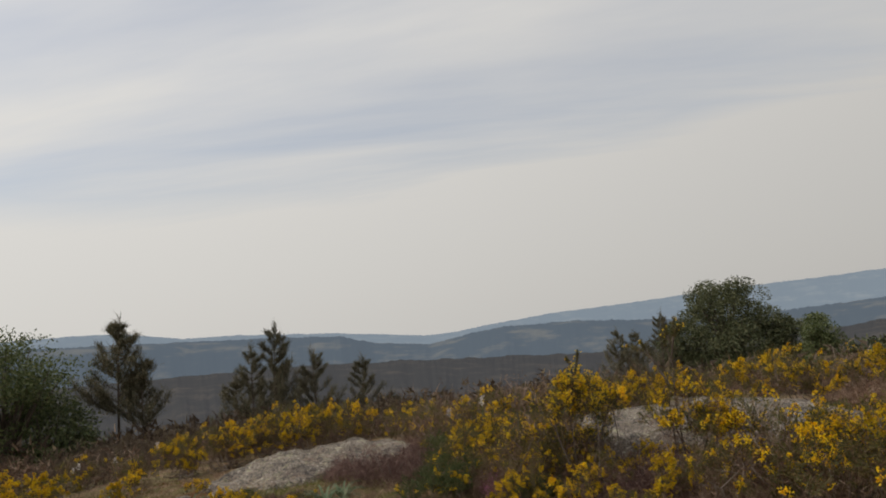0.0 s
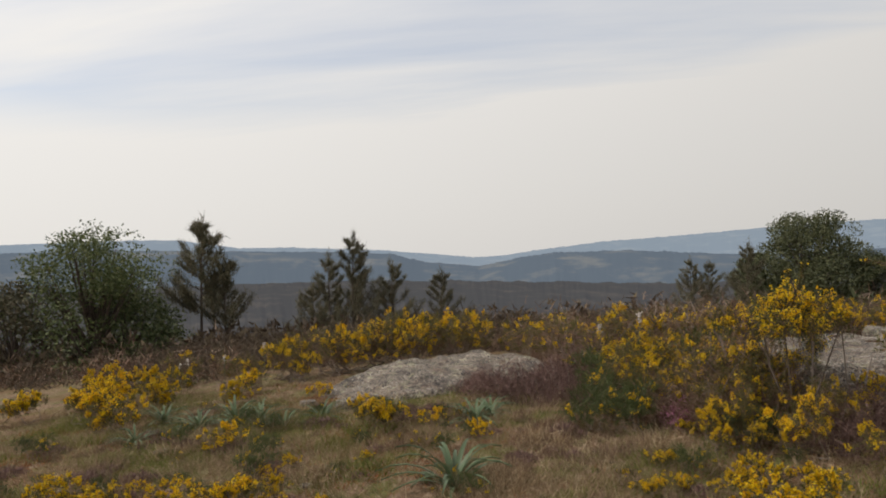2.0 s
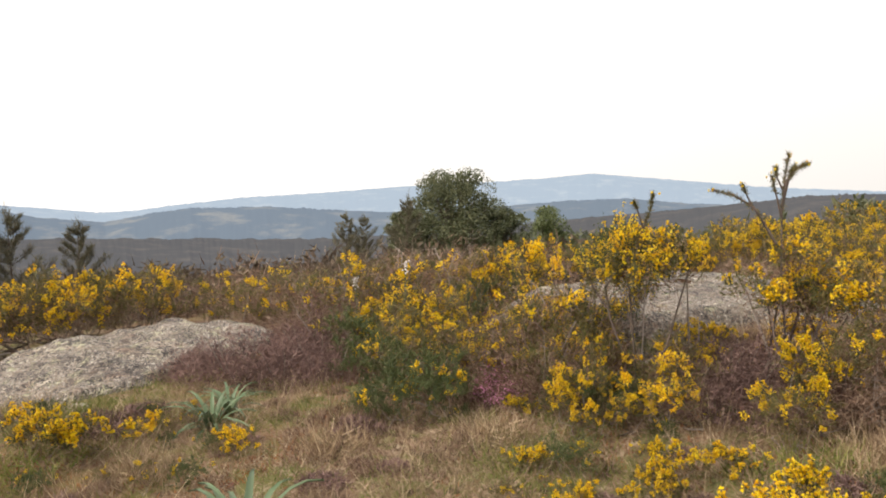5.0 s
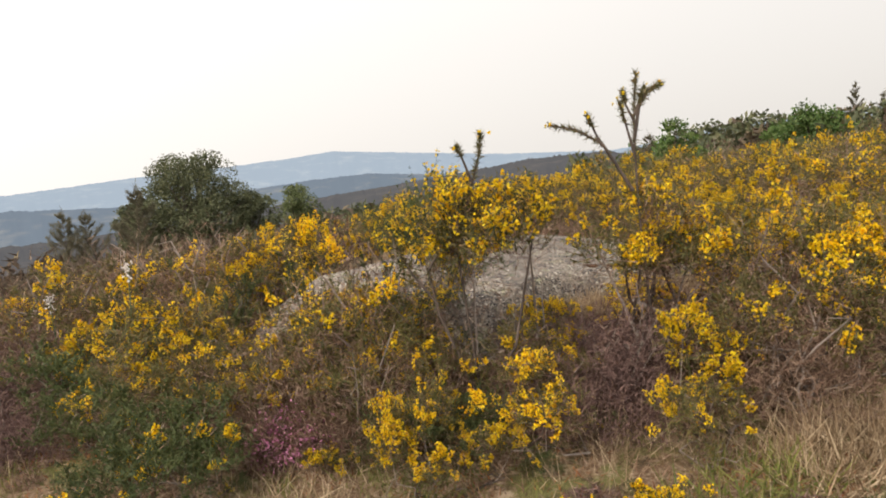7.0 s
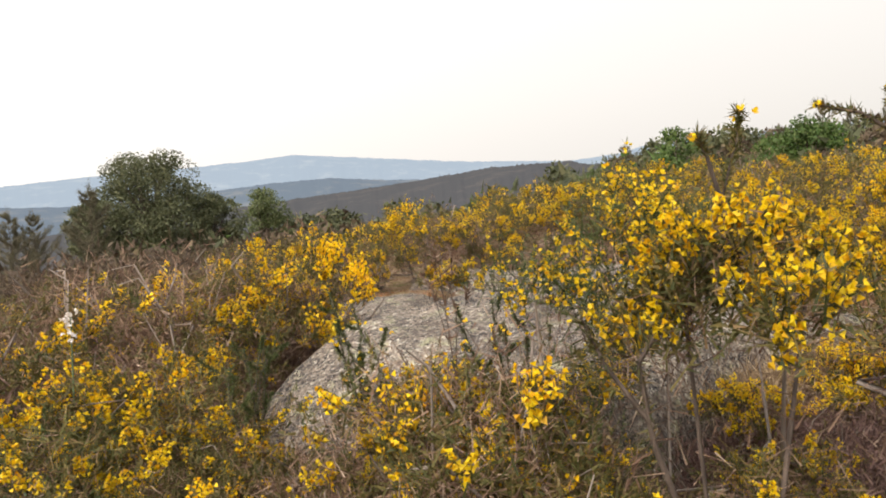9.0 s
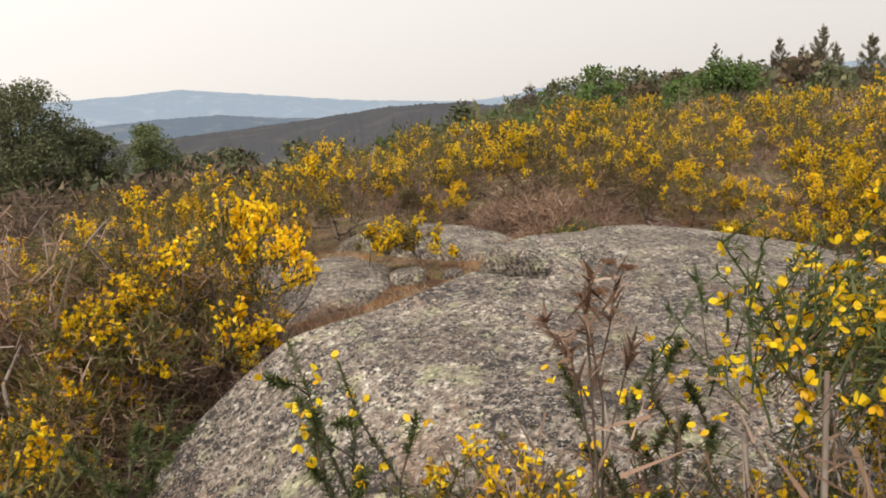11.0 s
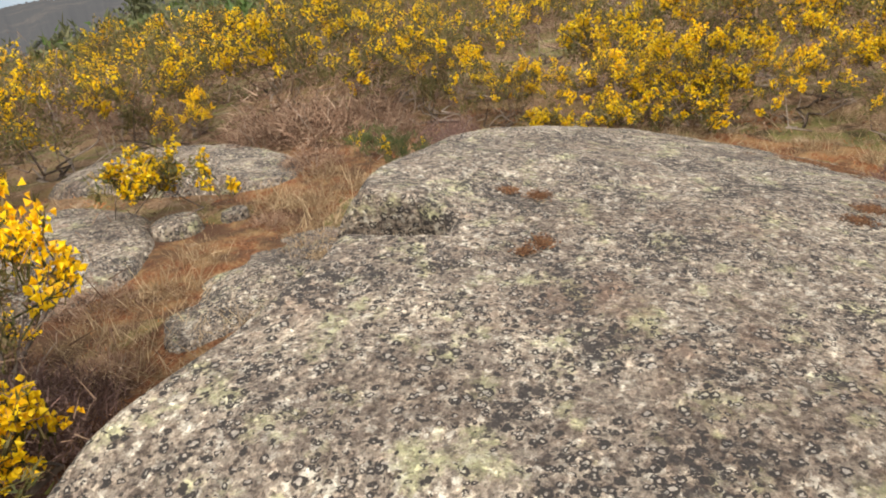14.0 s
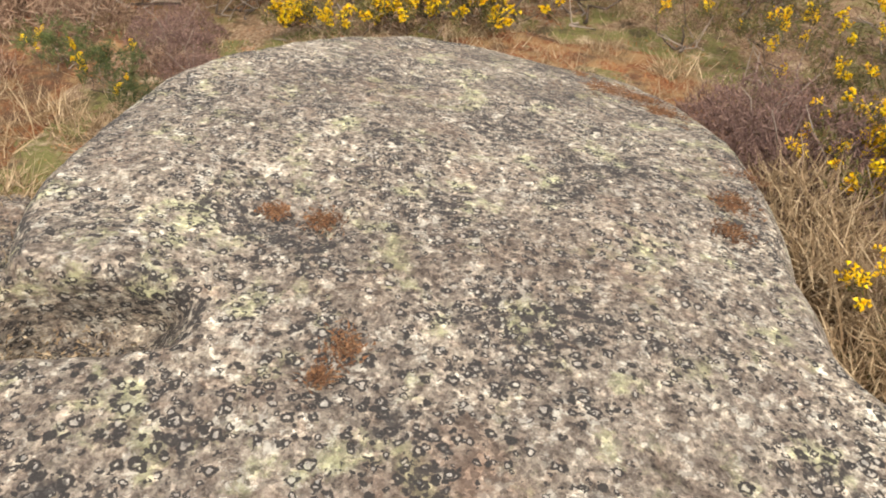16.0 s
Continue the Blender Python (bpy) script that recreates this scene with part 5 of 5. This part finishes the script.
ground_blades("green_patch", "patch of fresh green grass", "grass", 50000, (-7.5, -2.0, 4.6, 7.6), (0.05, 0.18), (0.004, 0.008), M_GRASS, 15, 1.2, 0.6)
ground_blades("moss_fringe", "rusty orange moss and litter round the rock", "moss", 150000, (0.9, 7.4, 8.3, 12.0), (0.012, 0.05), (0.004, 0.009), M_RUST, 5, 2.4, 1.6)
ground_blades("ditch_litter", "brown dead stems on the moss", "litter", 60000, (0.9, 7.4, 8.3, 12.0), (0.02, 0.09), (0.003, 0.008), M_DEAD, 25, 3.1, 1.6)
ground_blades("tall_straw", "tall wispy dry grass stems", "grass", 36000, (-7, 3.2, 1.0, 7.4), (0.15, 0.34), (0.002, 0.005), M_STRAW, 26, 1.9, 0.5)
ground_blades("ditch_grass", "straw and dead stems along the rock", "grass", 15000, (0.9, 7.4, 8.4, 11.8), (0.04, 0.14), (0.003, 0.007), M_STRAW, 6, 2.2, 1.0)
ground_blades("rim_moss", "rusty moss along the rock's rim", "moss", 50000, (3.0, 7.2, 5.6, 7.9), (0.015, 0.06), (0.005, 0.010), M_RUST, 8, 1.3, 1.3)
ground_blades("rim_grass", "straw grass along the rock's rim", "grass", 36000, (2.4, 7.2, 5.4, 8.6), (0.05, 0.18), (0.003, 0.007), M_STRAW, 9, 1.6, 0.8)
rng = np.random.default_rng(12)
for i in range(74):
    x, y = rng.uniform(-6.5, 2.6), rng.uniform(1.6, 7.2)
    if abs(x - (-0.9 + 0.1 * y)) < 0.3:
        continue
    place((TUFT if rng.uniform() < 0.6 else GTUFT)[int(rng.integers(0, 2))], x, y, rng.uniform(0.6, 1.4))
# dwarf heather and seedling gorse in the turf
for i in range(250):
    x, y = rng.uniform(-6.5, 2.0), rng.uniform(1.9, 7.2)
    if abs(x - (-0.9 + 0.1 * y)) < 0.25 and y < 5:
        continue
    k = rng.uniform()
    kind = DWARF if k < 0.40 else G_GREEN if k < 0.58 else G_THIN if k < 0.72 else DRY if k < 0.92 else G_CUSH
    s = rng.uniform(0.16, 0.46) * (0.6 if kind in (G_THIN, DRY) else 1.0)
    place(kind[int(rng.integers(0, 2))], x, y, s, tall=0.6 if kind is DWARF else 1.0, label="dwarf heather in the turf" if kind is DWARF else "low seedling gorse in the turf" if kind in (G_GREEN, G_THIN, G_CUSH) else "small heap of dead stems in the turf")
some(TUFT, [(0.95, 6.75, 1.1), (1.1, 6.6, 1.2), (0.85, 6.95, 0.9), (4.0, 6.2, 0.9), (4.3, 6.15, 0.9), (3.85, 6.1, 0.9), (3.4, 6.05, 0.9), (4.5, 6.15, 0.9), (4.3, 9.4, 1.0), (4.7, 9.7, 1.1), (3.9, 9.2, 0.9), (4.9, 9.2, 0.9), (2.4, 4.3, 1.4), (2.7, 4.1, 1.5), (2.2, 4.0, 1.3), (2.9, 4.3, 1.4)])


def moss_bed(x0, y0, rx, ry, seed):
    """A thin cushion of moss that hugs the ground."""
    a = np.linspace(0, 2 * np.pi, 40, endpoint=False)
    s = np.linspace(0, 1, 12)
    edge = 1 + 0.22 * np.sin(3 * a + seed) + 0.14 * np.sin(7 * a + 2 * seed)
    x = x0 + s[:, None] * rx * (edge * np.cos(a))[None]
    y = y0 + s[:, None] * ry * (edge * np.sin(a))[None]
    z = lie(x, y) + 0.016 * (1 - s[:, None] ** 2) - 0.03 * (s[:, None] > 0.96) + 0.012 * wavy(x, y, 6, seed)
    i = np.arange(x.size).reshape(x.shape)
    f = np.stack((i[:-1], np.roll(i, -1, 1)[:-1], np.roll(i, -1, 1)[1:], i[1:]), -1).reshape(-1, 4)
    ob = new("moss_bed", mesh_of("moss_bed", np.stack((x, y, z), -1).reshape(-1, 3), f[:, ::-1], M_MOSS, True))
    tagged(ob, "thin bed of rusty orange moss", "moss", "moss beds")


for row in ((2.3, 9.15, 1.2, 0.5, 1), (3.9, 9.75, 1.2, 0.5, 2), (5.0, 9.9, 0.9, 0.5, 3), (5.6, 10.1, 0.8, 0.6, 4), (5.4, 6.35, 0.75, 0.3, 5), (6.2, 7.0, 0.35, 0.7, 6), (4.6, 6.35, 0.6, 0.2, 7), (1.6, 8.75, 0.6, 0.3, 8), (1.9, 9.35, 0.7, 0.3, 9), (1.3, 9.0, 0.5, 0.25, 10), (2.9, 9.85, 0.7, 0.3, 11)):
    moss_bed(*row)

# ---- trees ----


def pine(seed, h, r, bare=0.25):
    rng = np.random.default_rng(seed)
    lean = rng.normal(size=2) * 0.02 * h
    zs = np.linspace(0, 1, 8)
    trunk = np.stack((lean[0] * zs ** 2, lean[1] * zs ** 2, h * zs), 1)
    wood = [tube(trunk, 0.020 * h * (1 - 0.93 * zs) * 0.6 + 0.004, 7)]
    needles = []
    levels = int(9 + h)
    for i in range(levels):
        t = bare + (1 - bare) * i / levels
        for k in range(rng.integers(3, 6)):
            a = rng.uniform(0, 6.283)
            ln = r * (1 - t) ** 0.7 * rng.uniform(0.25, 1.3) + 0.07 * h * (1 - t) + 0.12
            o = np.array([lean[0] * t * t, lean[1] * t * t, h * t])
            s = np.linspace(0, 1, 4)
            d = np.array([math.cos(a), math.sin(a), 0])
            wood.append(tube(o + d * (ln * s)[:, None] + np.array([0, 0, 1.0]) * (ln * (0.25 * s + 0.55 * s ** 2))[:, None], np.linspace(0.005, 0.002, 4) * h * (1 - 0.6 * t), 4))
            n = int(55 + 130 * ln)
            u = rng.uniform(0.0, 1.0, n) ** 0.42
            p = o + d * (ln * u)[:, None] + np.array([0, 0, 1.0]) * (ln * (0.25 * u + 0.55 * u ** 2))[:, None] + rng.normal(size=(n, 3)) * 0.065 * ln
            needles.append(thorns(p, unit(0.75 * rng.normal(size=(n, 3)) + d * 0.35 + [0, 0, 1.1]), rng.uniform(0.12, 0.28, n) * (0.6 + 0.08 * h), np.full(n, 0.014 + 0.0018 * h), rng))
    top = np.array([lean[0], lean[1], h - 0.15])
    needles.append(thorns(top + rng.normal(size=(90, 3)) * [0.06, 0.06, 0.2], unit(rng.normal(size=(90, 3)) * 0.5 + [0, 0, 1.0]), rng.uniform(0.2, 0.4, 90), np.full(90, 0.03), rng))
    return {"trunk": mesh_of("pine_wood", *merge(wood), M_BARK, True), "crown": mesh_of("pine_crown", *merge(needles), M_PINE)}


def broadleaf(seed, h, r, mat, leaves=5200, size=0.22, clumps=34, low=0.15, trunk_r=0.03, peak=0.42):
    """A broad crown: limbs that fork, each ending in a clump of leaves, gaps between."""
    rng = np.random.default_rng(seed)
    wood = [tube([(0, 0, -0.2), (0.03 * h, 0, 0.25 * h), (0.0, 0.03 * h, 0.6 * h)], [trunk_r * h, trunk_r * h * 0.8, trunk_r * h * 0.35], 8)]
    leaf = []
    for i in range(clumps):
        a = rng.uniform(0, 6.283)
        t = rng.uniform(low, 1.0)
        rr = r * math.sqrt(max(0.03, 1 - (max(t - peak, 0) / (1.02 - peak)) ** 2)) * rng.uniform(0.3, 1.0) * (0.75 + 0.25 * min(t / 0.4, 1))
        c = np.array([rr * math.cos(a), rr * math.sin(a), h * t * 0.94])
        wood.append(tube([(0, 0, h * t * 0.45), c * [0.5, 0.5, 0.72], c], [trunk_r * h * 0.35, trunk_r * h * 0.2, 0.01], 5))
        n = leaves // clumps
        cr = rng.uniform(0.14, 0.26) * r + 0.02 * h
        p = c + rand_dirs(rng, n) * (cr * rng.uniform(0.3, 1.0, n) ** 0.6)[:, None] * [1.2, 1.2, 0.8]
        leaf.append(blades(p, rand_dirs(rng, n), rng.uniform(0.6, 1.3, n) * size, rng.uniform(0.6, 1.2, n) * size * 0.6, rng))
    return {"trunk": mesh_of("tree_wood", *merge(wood), M_BARK, True), "crown": mesh_of("tree_crown", *merge(leaf), mat)}


def tree(name, meshes, label, x, y, top, h):
    root = plant(name, meshes, label, "tree")
    root.matrix_basis = pose(x, y, top - h, 0, 0, 0)
    return root


def spot(az, el, dist):
    """Where a tree top stands that is seen from the rock at that bearing and height."""
    return 0.3 + dist * math.sin(radians(az)), 6.1 + dist * math.cos(radians(az)), 1.6 + dist * math.tan(radians(el))


tree("pine_tree", pine(201, 6.4, 1.7, 0.50), "young pine with a bare lower trunk", -15.0, 22.1, 3.32, 6.4)
tree("pine_tree", pine(202, 5.8, 1.6, 0.08), "bushy young pine with a pointed top", -11.16, 27.5, 2.78, 5.8)
tree("pine_tree", pine(203, 4.6, 1.3, 0.08), "young pine beside a taller one", -9.4, 27.8, 1.5, 4.6)
tree("pine_tree", pine(204, 4.2, 1.0, 0.08), "small pointed young pine below the brow", -7.5, 28.4, 1.05, 4.2)
tree("pine_tree", pine(205, 4.6, 1.3, 0.08), "young pine beside a taller one", -12.4, 28.0, 1.9, 4.6)
tree("pine_tree", pine(206, 4.8, 1.2, 0.50), "young pine beside a taller one", -13.9, 21.9, 1.9, 4.8)
tree("pine_tree", pine(207, 3.6, 1.2, 0.08), "small young pine below the brow", -13.4, 28.6, 0.55, 3.6)
tree("pine_tree", pine(208, 3.4, 1.0, 0.08), "small young pine below the brow", -6.3, 29.0, -0.6, 3.4)
tree("oak_tree", broadleaf(210, 6.9, 2.7, M_OAK, 22000, 0.12, 100, 0.08), "leafy olive-green young oak", -17.3, 19.2, 3.45, 6.9)
tree("oak_tree", broadleaf(211, 5.0, 2.2, M_OAK, 11000, 0.13, 60, 0.08), "dark leafy young oak below a lighter one", -16.3, 20.0, 1.2, 5.0)
tree("oak_tree", broadleaf(219, 4.6, 2.0, M_PINE, 10000, 0.13, 56, 0.08), "dark leafy young oak below a lighter one", -18.9, 17.6, 1.6, 4.6)
tree("round_tree", broadleaf(212, 8.4, 4.0, M_TREE, 46000, 0.17, 130, 0.05, peak=0.5), "large round dark green evergreen tree", 12.6, 53.0, 3.85, 8.4)
tree("round_tree", broadleaf(213, 6.0, 2.4, M_TREE, 11000, 0.2, 40, 0.1), "smaller dark tree against a larger one", 9.6, 53.5, 1.5, 6.0)
tree("round_tree", broadleaf(220, 6.0, 2.6, M_TREE, 11000, 0.2, 40, 0.1), "smaller dark tree against a larger one", 16.2, 52.5, 0.9, 6.0)
tree("pine_tree", pine(214, 5.5, 1.3, 0.1), "slim dark conifer below the brow", 6.6, 40.7, 1.63, 5.5)
tree("pine_tree", pine(215, 5.0, 1.6, 0.1), "small dark conifer below the brow", 5.2, 57.5, 0.56, 5.0)
tree("pine_tree", pine(216, 5.0, 1.6, 0.1), "small dark conifer below the brow", 6.5, 57.0, 0.3, 5.0)
tree("cypress_tree", broadleaf(217, 6.0, 1.7, M_OAK, 12000, 0.13, 50, 0.05, peak=0.15), "pointed olive-green tree below the brow", 15.0, 40.5, 1.5, 6.0)
tree("round_tree", broadleaf(221, 4.0, 2.6, M_TREE, 4200, 0.26, 34, 0.05), "low dark tree below the brow", 18.5, 40.0, -0.4, 4.0)
x, y, z = spot(56.5, 1.75, 24)
tree("young_oak", broadleaf(230, 3.2, 1.1, M_LEAF, 2600, 0.15, 26, 0.25), "young light green oak on the slope", x, y, z, 3.2)
x, y, z = spot(65.6, 1.65, 30)
tree("young_oak", broadleaf(231, 3.4, 1.5, M_LEAF, 4200, 0.17, 34, 0.05), "bushy bright green young oak", x, y, z, 3.4)
x, y, z = spot(63.4, 0.7, 34)
tree("young_oak", broadleaf(232, 3.0, 1.5, M_LEAF, 3600, 0.17, 30, 0.05), "bushy bright green young oak", x, y, z, 3.0)
x, y, z = spot(51.7, 0.3, 60)
tree("pine_tree", pine(233, 4.0, 1.2, 0.05), "small dark pine on the slope", x, y, z, 4.0)
for i, (az, el) in enumerate(((64.9, 2.45), (69.2, 2.5), (70.4, 1.9), (71.7, 3.1), (72.6, 1.9), (74.6, 2.3), (77.4, 1.8), (80.5, 2.0), (84, 1.7), (88, 2.2), (66.6, 1.6))):
    x, y, z = spot(az, el, 95)
    tree("pine_tree", pine(240 + i, 8.0, 1.7 if i % 2 else 1.1, 0.3 if i % 2 else 0.12), "slim dark conifer on the skyline", x, y, z, 8.0)
rng = np.random.default_rng(61)
WOOD = [plant("wood_tree", broadleaf(260 + i, 4.5, 2.6, M_TREE if i < 2 else M_SHRUB, 560, 0.56, 24, 0.05), "dark round tree in the far wood", "tree", "far wood") for i in range(3)]
GREENWOOD = [plant("wood_tree", broadleaf(270 + i, 4.5, 2.3, M_TREE if i else M_OAK, 560, 0.56, 22, 0.05), "green round-headed tree down the slope", "tree", "far wood") for i in range(3)]
PROTOS += WOOD + GREENWOOD
for i in range(90):
    az, r = rng.uniform(46, 104), rng.uniform(48, 108)
    x, y = 0.3 + r * math.sin(radians(az)), 6.1 + r * math.cos(radians(az))
    el = float(np.interp(az, [46, 52, 58, 62, 66, 70, 78, 104], [-1.2, -0.5, 0.0, 0.8, 1.1, 1.0, 0.6, 0.6])) - rng.uniform(0.0, 1.6)
    place(WOOD[i % 3], x, y, rng.uniform(0.7, 1.2), z=max(1.6 + r * math.tan(radians(el)) - 4.3, float(lie(x, y)) - 2.0))

for i in range(90):
    az, r, sc = rng.uniform(12, 54), rng.uniform(40, 120), rng.uniform(0.4, 0.8)
    x, y = 0.3 + r * math.sin(radians(az)), 6.1 + r * math.cos(radians(az))
    top = 1.6 + r * math.tan(radians(float(np.interp(az, [12, 40, 47, 54], [-2.6, -2.2, -1.5, -0.8])) - rng.uniform(0, 0.8)))
    place(GREENWOOD[i % 3], x, y, sc, z=min(top - 4.5 * sc, float(lie(x, y)) - 0.2))

for ob in PROTOS:
    for child in list(ob.children):
        bpy.data.objects.remove(child)
    bpy.data.objects.remove(ob)
